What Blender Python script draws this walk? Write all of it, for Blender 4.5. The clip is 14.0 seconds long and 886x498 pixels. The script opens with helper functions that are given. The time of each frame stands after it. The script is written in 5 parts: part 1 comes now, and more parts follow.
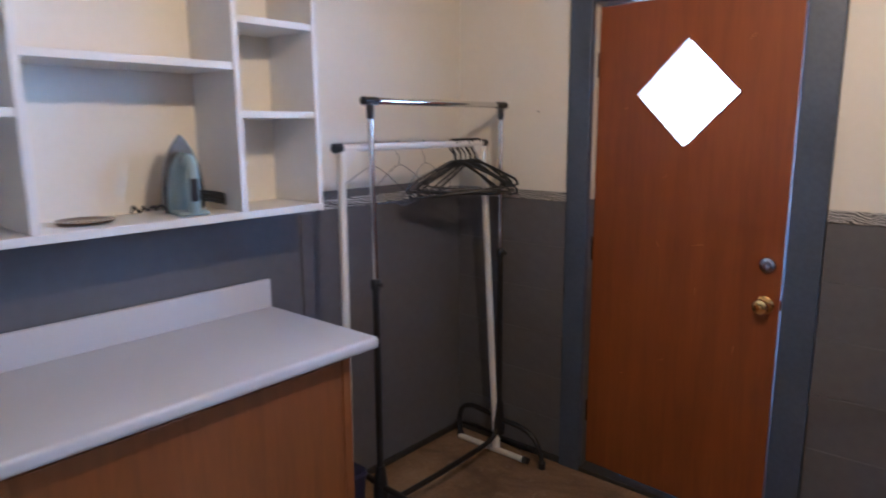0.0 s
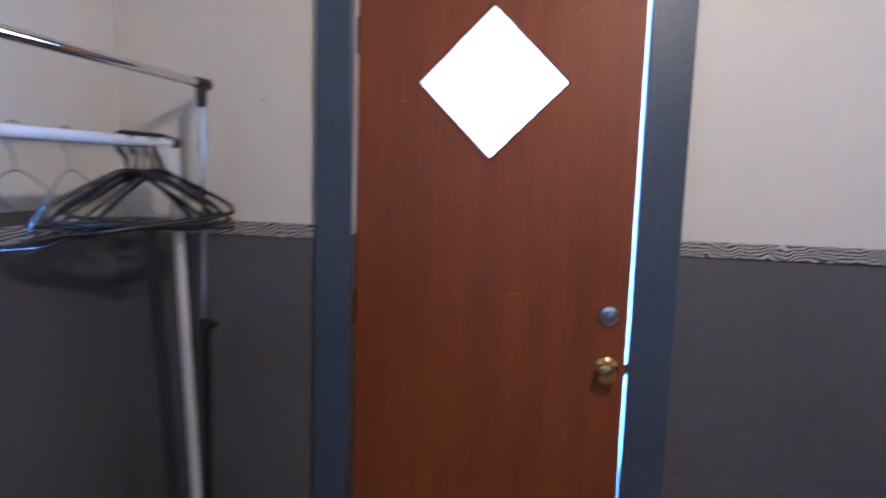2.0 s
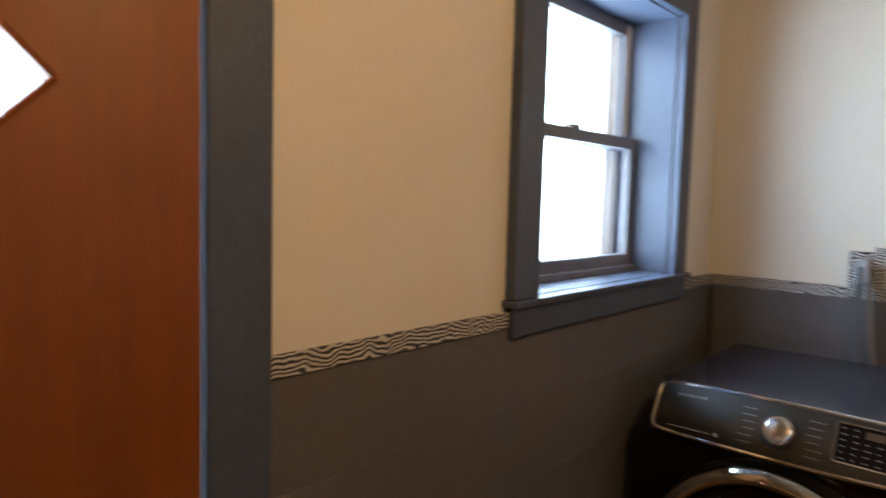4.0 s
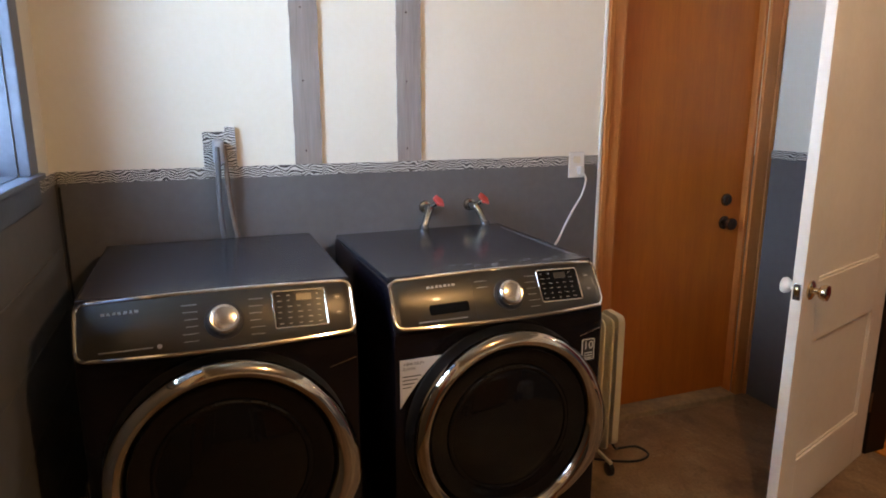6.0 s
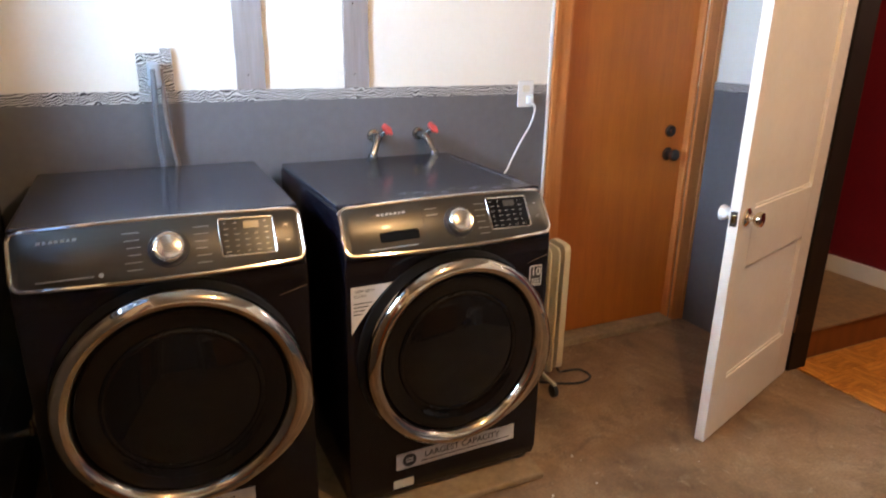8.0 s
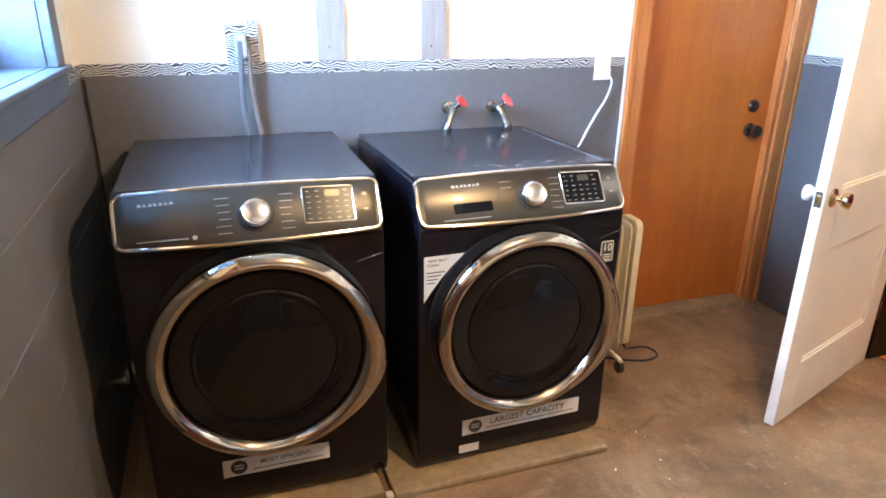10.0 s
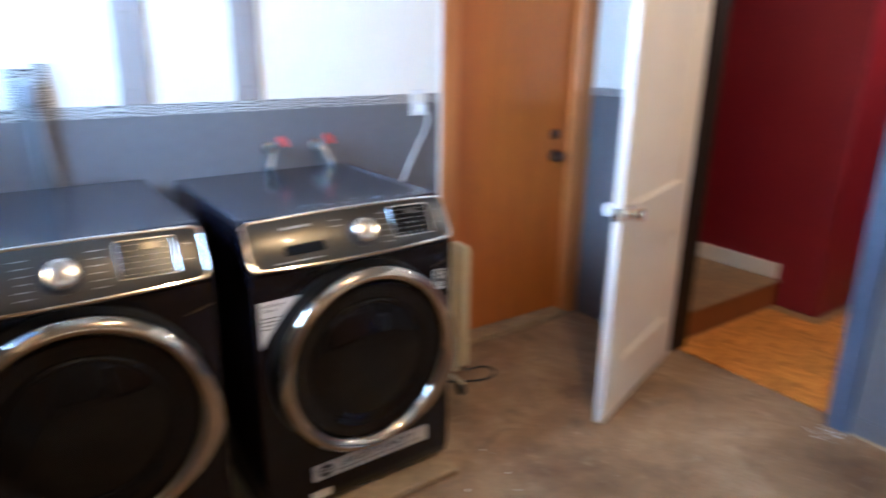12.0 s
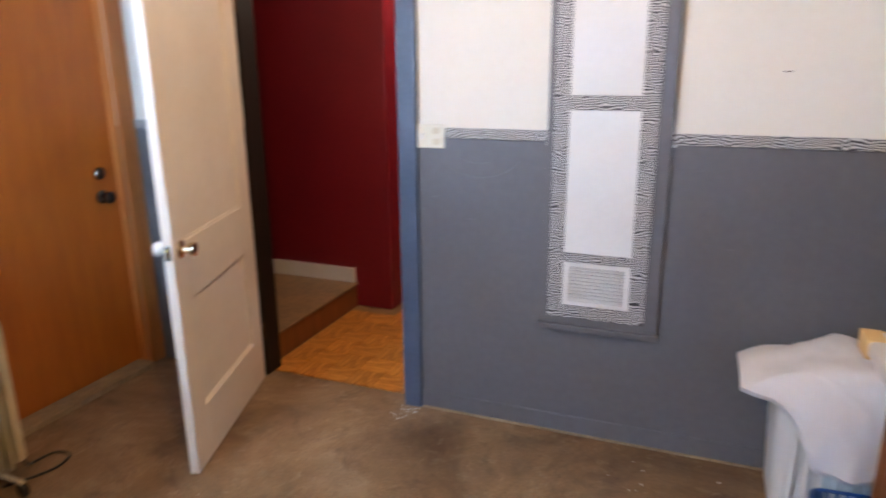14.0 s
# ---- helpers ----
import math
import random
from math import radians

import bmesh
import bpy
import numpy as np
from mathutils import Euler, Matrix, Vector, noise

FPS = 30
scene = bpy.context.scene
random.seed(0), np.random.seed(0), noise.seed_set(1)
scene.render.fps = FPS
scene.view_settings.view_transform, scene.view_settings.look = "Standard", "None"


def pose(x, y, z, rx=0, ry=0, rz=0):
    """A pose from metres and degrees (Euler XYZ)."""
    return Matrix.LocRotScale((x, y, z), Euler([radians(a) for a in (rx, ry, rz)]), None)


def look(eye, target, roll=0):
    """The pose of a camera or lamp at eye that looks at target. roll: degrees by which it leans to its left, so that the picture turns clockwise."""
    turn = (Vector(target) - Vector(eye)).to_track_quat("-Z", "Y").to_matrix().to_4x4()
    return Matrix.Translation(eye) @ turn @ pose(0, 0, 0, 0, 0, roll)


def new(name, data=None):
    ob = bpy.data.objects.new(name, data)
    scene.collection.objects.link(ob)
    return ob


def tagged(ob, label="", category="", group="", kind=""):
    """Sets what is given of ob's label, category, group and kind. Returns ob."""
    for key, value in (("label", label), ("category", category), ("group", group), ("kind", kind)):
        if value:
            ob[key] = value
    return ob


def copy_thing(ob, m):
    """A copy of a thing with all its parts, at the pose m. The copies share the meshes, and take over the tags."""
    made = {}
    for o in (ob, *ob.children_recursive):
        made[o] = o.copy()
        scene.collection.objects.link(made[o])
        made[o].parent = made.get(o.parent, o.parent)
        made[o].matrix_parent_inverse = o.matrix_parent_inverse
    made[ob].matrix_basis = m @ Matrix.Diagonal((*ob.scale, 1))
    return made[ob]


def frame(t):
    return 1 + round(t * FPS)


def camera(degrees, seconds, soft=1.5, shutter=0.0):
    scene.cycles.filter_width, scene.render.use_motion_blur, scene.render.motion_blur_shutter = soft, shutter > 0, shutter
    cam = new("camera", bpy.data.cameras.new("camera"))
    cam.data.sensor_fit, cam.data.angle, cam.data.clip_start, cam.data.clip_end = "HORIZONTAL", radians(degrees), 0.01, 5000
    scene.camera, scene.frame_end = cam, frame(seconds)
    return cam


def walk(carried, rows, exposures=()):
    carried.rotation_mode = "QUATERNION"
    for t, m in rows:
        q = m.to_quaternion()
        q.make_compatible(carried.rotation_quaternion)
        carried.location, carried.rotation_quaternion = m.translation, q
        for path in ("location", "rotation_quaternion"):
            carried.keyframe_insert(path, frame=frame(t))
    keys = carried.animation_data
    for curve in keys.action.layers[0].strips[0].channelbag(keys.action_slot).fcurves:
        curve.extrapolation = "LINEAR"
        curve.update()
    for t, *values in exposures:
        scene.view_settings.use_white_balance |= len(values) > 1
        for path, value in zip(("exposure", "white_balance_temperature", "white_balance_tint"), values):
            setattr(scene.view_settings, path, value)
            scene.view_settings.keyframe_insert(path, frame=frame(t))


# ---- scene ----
cam = camera(68.2, 14.0, 1.75, 0.65)

EXPOSURES = [(0.0, 0.33, 4600, 18), (0.5, 0.5, 4560, 18), (1.0, 0.53, 4430, 18), (1.5, 1.02, 4210, 17), (2.0, 0.48, 4000, 17), (2.2, 0.48, 4050, 17), (4.3, -0.38, 6950, 19), (5.0, -0.32, 5950, 16), (5.5, -0.4, 5700, 15), (6.0, 0.12, 6650, 19), (6.5, 0.55, 6400, 20), (7.5, 0.62, 6200, 18), (8.0, 0.9, 6200, 18), (8.5, 1.75, 5800, 14), (11.5, 1.82, 5100, 11), (12.0, 1.1, 4950, 12), (12.5, 1.05, 5800, 18), (13.0, 1.0, 6200, 20), (13.5, 0.92, 6200, 20), (14.0, 0.72, 5900, 18)]

PATH = [
    (0, (-1.569, -2.518, 1.555), (-2.851, -1.028, 1.187), -0.4),
    (0.5, (-1.721, -2.355, 1.522), (-2.88, -0.776, 1.12), -1.7),
    (1, (-1.894, -2.13, 1.522), (-3.007, -0.521, 1.106), 0.2),
    (1.5, (-2.107, -1.955, 1.525), (-2.922, -0.187, 1.065), 0.9),
    (2, (-2.385, -1.798, 1.438), (-2.666, 0.167, 1.195), 1.8),
    (2.2, (-2.486, -1.72, 1.432), (-2.532, 0.268, 1.215), 2.7),
    (4.3, (-2.61, -0.82, 1.55), (-0.98, 0.255, 1.35), 1.0),
    (4.5, (-2.58, -0.761, 1.556), (-0.819, 0.153, 1.304), 0.9),
    (5, (-2.511, -0.631, 1.563), (-0.567, -0.358, 1.178), 0.5),
    (5.5, (-2.472, -0.476, 1.54), (-0.566, -0.916, 1.123), -0.7),
    (6, (-2.461, -0.458, 1.491), (-0.632, -1.141, 1.056), -0.0),
    (6.5, (-2.482, -0.498, 1.472), (-0.642, -1.109, 0.981), 1.3),
    (7, (-2.49, -0.486, 1.493), (-0.738, -1.279, 0.945), 1.8),
    (7.5, (-2.462, -0.45, 1.478), (-0.75, -1.323, 0.925), 0.7),
    (8, (-2.462, -0.449, 1.467), (-0.744, -1.261, 0.845), 1.0),
    (8.5, (-2.463, -0.454, 1.463), (-0.76, -1.234, 0.76), 0.8),
    (9, (-2.466, -0.434, 1.463), (-0.718, -1.128, 0.783), 0.1),
    (9.2, (-2.473, -0.421, 1.466), (-0.704, -1.033, 0.762), 0.6),
    (11.5, (-2.486, -0.406, 1.488), (-0.759, -1.152, 0.81), 2.1),
    (12, (-2.487, -0.401, 1.491), (-0.925, -1.491, 0.886), 0.7),
    (12.5, (-2.506, -0.454, 1.476), (-1.339, -1.961, 0.873), 3.2),
    (13, (-2.542, -0.495, 1.481), (-1.403, -2.027, 0.886), 2.5),
    (13.5, (-2.58, -0.545, 1.492), (-1.626, -2.207, 0.92), 2.2),
    (14, (-2.627, -0.578, 1.504), (-1.922, -2.371, 0.969), -0.5),
]
walk(cam, [(t, look(eye, target, roll)) for t, eye, target, roll in PATH], EXPOSURES)

# ---- world, sun, lights ----
world = bpy.data.worlds.new("sky")
scene.world = world
world.use_nodes = True
wn = world.node_tree.nodes
sky = wn.new("ShaderNodeTexSky")
sky.sky_type, sky.sun_disc = "NISHITA", False
sky.sun_elevation, sky.sun_rotation = radians(48), radians(180)
wn["Background"].inputs["Strength"].default_value = 0.15
world.node_tree.links.new(sky.outputs[0], wn["Background"].inputs["Color"])

sun_data = bpy.data.lights.new("sun", "SUN")
sun_data.energy, sun_data.angle, sun_data.color = 3.0, radians(0.5), (1.0, 0.95, 0.88)
sun = new("sun", sun_data)
sun.matrix_world = look((0, -6, 8), (0, -0.5, 2.4))

# daylight from the bright yard in front of the window and the outer door
day_data = bpy.data.lights.new("daylight", "AREA")
day_data.shape, day_data.size, day_data.size_y = "RECTANGLE", 6.0, 2.8
day_data.energy, day_data.color = 1170.0, (0.52, 0.77, 1.0)
day = new("daylight", day_data)
day.matrix_world = look((-0.8, 1.1, 1.55), (-0.8, -1.0, 1.55))

# the bare warm bulb under the ceiling
bulb_data = bpy.data.lights.new("bulb_light", "POINT")
bulb_data.energy, bulb_data.color, bulb_data.shadow_soft_size = 30.0, (1.0, 0.61, 0.22), 0.035
bulb_light = new("bulb_light", bulb_data)
bulb_light.location = (-1.98, -1.40, 2.30)

# added warm fill that brightens the hall beyond the doorway; source unseen
hall_data = bpy.data.lights.new("hall_fill", "POINT")
hall_data.energy, hall_data.color, hall_data.shadow_soft_size = 17.0, (1.0, 0.80, 0.58), 0.04
hall_fill = new("hall_fill", hall_data)
hall_fill.location = (-1.55, -4.05, 2.25)

# ---- materials ----
def nodes_of(name):
    m = bpy.data.materials.new(name)
    m.use_nodes = True
    nt = m.node_tree
    return m, nt, nt.nodes["Principled BSDF"]


def texco(nt, scale=(1, 1, 1), rot=(0, 0, 0), kind="Object"):
    tc, mp = nt.nodes.new("ShaderNodeTexCoord"), nt.nodes.new("ShaderNodeMapping")
    mp.inputs["Scale"].default_value = scale
    mp.inputs["Rotation"].default_value = rot
    nt.links.new(tc.outputs[kind], mp.inputs["Vector"])
    return mp.outputs["Vector"]


def noise_node(nt, vec, scale, detail=4.0, rough=0.55, distort=0.0):
    n = nt.nodes.new("ShaderNodeTexNoise")
    n.inputs["Scale"].default_value, n.inputs["Detail"].default_value = scale, detail
    n.inputs["Roughness"].default_value, n.inputs["Distortion"].default_value = rough, distort
    nt.links.new(vec, n.inputs["Vector"])
    return n.outputs["Fac"]


def ramp(nt, fac, stops):
    r = nt.nodes.new("ShaderNodeValToRGB")
    while len(r.color_ramp.elements) < len(stops):
        r.color_ramp.elements.new(0.5)
    for e, (p, c) in zip(r.color_ramp.elements, stops):
        e.position, e.color = p, (*c, 1) if len(c) == 3 else (c[0],) * 3 + (1,)
    nt.links.new(fac, r.inputs["Fac"])
    return r.outputs["Color"]


def mix(nt, fac, a, b, mode="MIX"):
    n = nt.nodes.new("ShaderNodeMix")
    n.data_type, n.blend_type = "RGBA", mode
    for key, v in (("Factor", fac), ("A", a), ("B", b)):
        s = [i for i in n.inputs if i.name == key and i.enabled and i.type in (("VALUE",) if key == "Factor" else ("RGBA",))][0]
        if isinstance(v, (int, float)):
            s.default_value = v
        elif isinstance(v, tuple):
            s.default_value = (*v, 1)
        else:
            nt.links.new(v, s)
    return [o for o in n.outputs if o.type == "RGBA"][0]


def bump(nt, bsdf, height, strength, dist):
    b = nt.nodes.new("ShaderNodeBump")
    b.inputs["Strength"].default_value, b.inputs["Distance"].default_value = strength, dist
    nt.links.new(height, b.inputs["Height"])
    nt.links.new(b.outputs["Normal"], bsdf.inputs["Normal"])


def tint(c, k):
    return tuple(min(1.0, v * k) for v in c)


def surface(name, color, rough=0.5, metal=0.0, vary=0.12, big=1.6, fine=40.0, relief=0.15, depth=0.002, coat=0.0, stretch=(1, 1, 1)):
    """Paint, plastic or metal with soft stains, fine grain and relief."""
    m, nt, b = nodes_of(name)
    v = texco(nt, stretch)
    large, small = noise_node(nt, v, big, 5, 0.6), noise_node(nt, v, fine, 3)
    c = mix(nt, ramp(nt, large, [(0.3, (0,)), (0.7, (1,))]), tint(color, 1 - vary), tint(color, 1 + vary))
    c = mix(nt, vary, c, ramp(nt, small, [(0.3, (0.2,)), (0.7, (0.9,))]), "OVERLAY")
    nt.links.new(c, b.inputs["Base Color"])
    rr = ramp(nt, large, [(0.25, (max(0.02, rough * 0.8),)), (0.75, (min(1, rough * 1.2),))])
    nt.links.new(rr, b.inputs["Roughness"])
    b.inputs["Metallic"].default_value = metal
    b.inputs["Coat Weight"].default_value = coat
    bump(nt, b, small, relief, depth)
    return m


def wood(name, light, dark, axis="z", rough=0.35, coat=0.25, grain=1.0):
    """Stained veneer with long grain along one axis."""
    m, nt, b = nodes_of(name)
    s = {"x": (1.2, 16, 16), "y": (16, 1.2, 16), "z": (16, 16, 1.2)}[axis]
    v = texco(nt, tuple(k * grain for k in s))
    a, f = noise_node(nt, v, 1.3, 6, 0.62, 0.5), noise_node(nt, v, 7.0, 4, 0.6)
    big = noise_node(nt, texco(nt), 1.4, 3)
    c = ramp(nt, a, [(0.15, dark), (0.5, tuple((p + q) / 2 for p, q in zip(light, dark))), (0.9, light)])
    c = mix(nt, 0.13, c, ramp(nt, f, [(0.3, (0.25,)), (0.7, (0.85,))]), "OVERLAY")
    c = mix(nt, 0.28, c, ramp(nt, big, [(0.3, (0.3,)), (0.7, (0.75,))]), "OVERLAY")
    nt.links.new(c, b.inputs["Base Color"])
    nt.links.new(ramp(nt, big, [(0.3, (rough * 0.8,)), (0.7, (min(1, rough * 1.3),))]), b.inputs["Roughness"])
    b.inputs["Coat Weight"].default_value, b.inputs["Coat Roughness"].default_value = coat, 0.32
    bump(nt, b, f, 0.12, 0.001)
    return m


def concrete(name):
    m, nt, b = nodes_of(name)
    v = texco(nt)
    a, f, g = noise_node(nt, v, 1.7, 8, 0.65, 0.6), noise_node(nt, v, 9, 6, 0.7, 0.3), noise_node(nt, v, 90, 3)
    c = ramp(nt, a, [(0.30, (0.083, 0.043, 0.02)), (0.42, (0.17, 0.1, 0.049)), (0.55, (0.264, 0.166, 0.087)), (0.70, (0.399, 0.281, 0.17))])
    c = mix(nt, ramp(nt, f, [(0.55, (0,)), (0.70, (0.5,))]), c, (0.34, 0.272, 0.187))
    c = mix(nt, ramp(nt, noise_node(nt, v, 4.5, 5, 0.7, 1.2), [(0.54, (0,)), (0.68, (0.6,))]), c, (0.111, 0.066, 0.038))
    c = mix(nt, ramp(nt, noise_node(nt, v, 14, 5, 0.75, 0.8), [(0.60, (0,)), (0.72, (0.45,))]), c, (0.442, 0.357, 0.255))
    c = mix(nt, 0.25, c, ramp(nt, g, [(0.3, (0.2,)), (0.7, (0.85,))]), "OVERLAY")
    nt.links.new(c, b.inputs["Base Color"])
    nt.links.new(ramp(nt, f, [(0.3, (0.42,)), (0.7, (0.7,))]), b.inputs["Roughness"])
    bump(nt, b, f, 0.25, 0.003)
    return m


def zebra(name):
    """Wallpaper border printed with wavering black stripes on white."""
    m, nt, b = nodes_of(name)
    v = texco(nt)
    w = nt.nodes.new("ShaderNodeTexWave")
    w.wave_type, w.bands_direction = "BANDS", "Z"
    w.inputs["Scale"].default_value, w.inputs["Distortion"].default_value = 36.0, 15.0
    w.inputs["Detail"].default_value, w.inputs["Detail Scale"].default_value = 1.2, 0.6
    nt.links.new(v, w.inputs["Vector"])
    c = ramp(nt, w.outputs["Fac"], [(0.47, (0.02, 0.02, 0.022)), (0.60, (0.60, 0.57, 0.53))])
    c = mix(nt, ramp(nt, noise_node(nt, v, 7, 4), [(0.5, (0,)), (0.75, (0.35,))]), c, (0.34, 0.30, 0.25))
    nt.links.new(c, b.inputs["Base Color"])
    b.inputs["Roughness"].default_value = 0.5
    return m


def parquet(name):
    m, nt, b = nodes_of(name)
    info = nt.nodes.new("ShaderNodeObjectInfo")
    v = texco(nt, (20, 5, 1))
    a = noise_node(nt, v, 1.6, 4, 0.6, 0.4)
    c = ramp(nt, a, [(0.30, (0.24, 0.070, 0.008)), (0.5, (0.50, 0.19, 0.026)), (0.70, (0.74, 0.37, 0.080))])
    c = mix(nt, 0.32, c, ramp(nt, info.outputs["Random"], [(0.0, (0.25,)), (1.0, (0.8,))]), "OVERLAY")
    w = nt.nodes.new("ShaderNodeTexWave")
    w.wave_type, w.bands_direction = "BANDS", "X"
    w.inputs["Scale"].default_value = 10.54
    nt.links.new(texco(nt), w.inputs["Vector"])
    c = mix(nt, ramp(nt, w.outputs["Fac"], [(0.0, (0.3,)), (0.14, (0,))]), c, (0.16, 0.05, 0.008))
    nt.links.new(c, b.inputs["Base Color"])
    b.inputs["Roughness"].default_value = 0.28
    bump(nt, b, a, 0.1, 0.001)
    return m


def glass(name, color=(1, 1, 1), rough=0.02):
    m, nt, b = nodes_of(name)
    b.inputs["Base Color"].default_value = (*color, 1)
    b.inputs["Transmission Weight"].default_value, b.inputs["Roughness"].default_value = 1.0, rough
    b.inputs["IOR"].default_value = 1.45
    return m


def glow(name, color, strength):
    m, nt, b = nodes_of(name)
    b.inputs["Emission Color"].default_value, b.inputs["Emission Strength"].default_value = (*color, 1), strength
    return m


CREAM = surface("cream_wall_paint", (0.76, 0.71, 0.61), 0.6, vary=0.05, big=0.9, fine=45, relief=0.10, depth=0.002)
GREY = surface("grey_wall_paint", (0.119, 0.114, 0.116), 0.45, vary=0.08, big=1.0, fine=30, relief=0.08, depth=0.002)
SCUFF = surface("rubbed_grey_paint", (0.165, 0.16, 0.165), 0.6, vary=0.1)
TRIM = surface("slate_blue_trim_paint", (0.065, 0.083, 0.124), 0.4, vary=0.15, big=3, fine=60, relief=0.15)
WHITE = surface("white_paint", (0.71, 0.69, 0.65), 0.38, vary=0.05, big=2.5, fine=50, relief=0.12)
DOORWHITE = surface("worn_white_door_paint", (0.75, 0.68, 0.575), 0.4, vary=0.07, big=2.2, fine=40, relief=0.12)
# ceiling is out of view; tan kept dark so it bounces less light
CEIL = surface("dimmed_ceiling", (0.30, 0.25, 0.19), 0.8, vary=0.1)
RED = surface("dark_red_paint", (0.17, 0.007, 0.012), 0.42, vary=0.15, big=1.3, fine=60, relief=0.2)
FLOOR = concrete("stained_concrete")
SLABM = surface("dusty_tan_plank", (0.27, 0.192, 0.11), 0.7, vary=0.25, big=5, fine=30, relief=0.3)
LINO = surface("brown_linoleum", (0.22, 0.13, 0.06), 0.4, vary=0.3, big=4, fine=30)
ZEB = zebra("zebra_border_paper")
PARQ = parquet("parquet_vinyl")
OAK = wood("orange_stained_door", (0.45, 0.135, 0.011), (0.31, 0.079, 0.005), "z", 0.45, 0.06)
OAKTRIM = wood("orange_stained_casing", (0.52, 0.20, 0.05), (0.36, 0.112, 0.014), "z", 0.45, 0.06)
REDDOOR = wood("reddish_brown_door", (0.28, 0.073, 0.006), (0.16, 0.038, 0.0035), "z", 0.45, 0.08, 0.7)
# near-black: the shade on the hall doorway's right jamb is in this colour
SHADEDWOOD = wood("shaded_jamb_wood", (0.016, 0.010, 0.006), (0.008, 0.005, 0.004), "z", 0.5, 0.05)
VENTGREY = surface("dusty_grey_vent_metal", (0.27, 0.25, 0.235), 0.5, 0.2, vary=0.15)
CABW = wood("brown_cabinet_wood", (0.24, 0.072, 0.006), (0.14, 0.038, 0.0035), "z", 0.5, 0.05)
PALEWOOD = wood("pale_raw_wood", (0.62, 0.42, 0.18), (0.48, 0.30, 0.11), "y", 0.6, 0.0)
STUDW = wood("weathered_grey_board", (0.37, 0.32, 0.29), (0.16, 0.13, 0.12), "z", 0.85, 0.0, 1.4)
LAMINATE = surface("speckled_white_laminate", (0.56, 0.53, 0.52), 0.42, vary=0.05, big=1.0, fine=260, relief=0.05, coat=0.1)
BODY = surface("dark_onyx_enamel", (0.0065, 0.0055, 0.0085), 0.2, 0.0, vary=0.08, big=1.2, fine=200, relief=0.01, coat=0.0)
TOPM = surface("dusty_dark_enamel", (0.026, 0.027, 0.036), 0.19, 0.15, vary=0.07, big=1.2, fine=160, relief=0.03)
TOPMARK = surface("dried_soap", (0.16, 0.165, 0.18), 0.7, vary=0.1)
PANEL = surface("brushed_dark_steel", (0.068, 0.063, 0.054), 0.36, 0.95, vary=0.05, big=3, fine=120, relief=0.03, stretch=(0.1, 1, 1), coat=0.5)
CHROME = surface("chrome", (0.74, 0.73, 0.71), 0.09, 1.0, vary=0.03, relief=0.01)
DARKCHROME = surface("smoked_chrome", (0.46, 0.41, 0.34), 0.09, 1.0, vary=0.05, relief=0.01)
STEEL = surface("satin_steel", (0.62, 0.61, 0.59), 0.2, 1.0, vary=0.05, relief=0.03)
BRASS = surface("polished_brass", (0.72, 0.46, 0.16), 0.16, 1.0, vary=0.08, relief=0.02)
PALEBRASS = surface("worn_pale_brass", (0.74, 0.60, 0.40), 0.14, 1.0, vary=0.08, relief=0.02)
BRONZE = surface("dark_bronze", (0.16, 0.12, 0.095), 0.2, 0.95, vary=0.1, relief=0.03)
DOORGLASS = surface("smoked_door_glass", (0.006, 0.0055, 0.006), 0.05, 0.0, vary=0.05, relief=0.0, coat=0.0)
BLACK = surface("black_plastic", (0.012, 0.012, 0.014), 0.4, vary=0.1)
RUBBER = surface("dark_rubber", (0.03, 0.027, 0.025), 0.75, vary=0.2)
WHITEPL = surface("white_plastic", (0.72, 0.70, 0.66), 0.4, vary=0.04, relief=0.03)
IVORY = surface("ivory_plastic", (0.70, 0.64, 0.50), 0.4, vary=0.05, relief=0.03)
CREAMEN = surface("cream_enamel", (0.62, 0.53, 0.36), 0.4, vary=0.08, relief=0.03)
GREYCORD = surface("grey_cord", (0.10, 0.105, 0.115), 0.5, vary=0.1)
PLUGGREY = surface("pale_grey_moulded_plastic", (0.30, 0.32, 0.35), 0.5, vary=0.08)
TANCORD = surface("tan_cord", (0.15, 0.12, 0.10), 0.6, vary=0.15)
REDPL = surface("faded_red_enamel", (0.62, 0.07, 0.06), 0.45, vary=0.15)
GALV = surface("tarnished_metal", (0.27, 0.26, 0.24), 0.2, 0.9, vary=0.2, fine=90)
BLUEPL = surface("blue_plastic", (0.03, 0.10, 0.32), 0.4, vary=0.1)
NAVY = surface("navy_plastic", (0.012, 0.014, 0.05), 0.4, vary=0.1)
TEAL = surface("pale_teal_plastic", (0.27, 0.36, 0.37), 0.4, vary=0.05, relief=0.02)
LABELW = surface("label_paper", (0.62, 0.62, 0.62), 0.5, vary=0.05, relief=0.02)
DISPLAY = surface("black_touch_glass", (0.006, 0.006, 0.007), 0.22, vary=0.03, relief=0.0)
DULLMETAL = surface("dull_grey_metal", (0.10, 0.105, 0.115), 0.2, 0.8, vary=0.2, fine=90)
PRINT = surface("pale_print", (0.24, 0.24, 0.235), 0.4, vary=0.02, relief=0.0)
INK = surface("black_ink", (0.02, 0.02, 0.02), 0.5, vary=0.02, relief=0.0)
TOWEL = surface("white_terry_cloth", (0.74, 0.72, 0.72), 0.95, vary=0.05, big=6, fine=260, relief=0.7, depth=0.004)
CLEAR = glass("window_glass")
BULBM = glow("lit_bulb", (1.0, 0.74, 0.46), 90.0)
DARKCLOTH = surface("black_cloth", (0.010, 0.009, 0.010), 0.9, vary=0.2, fine=150, relief=0.4)

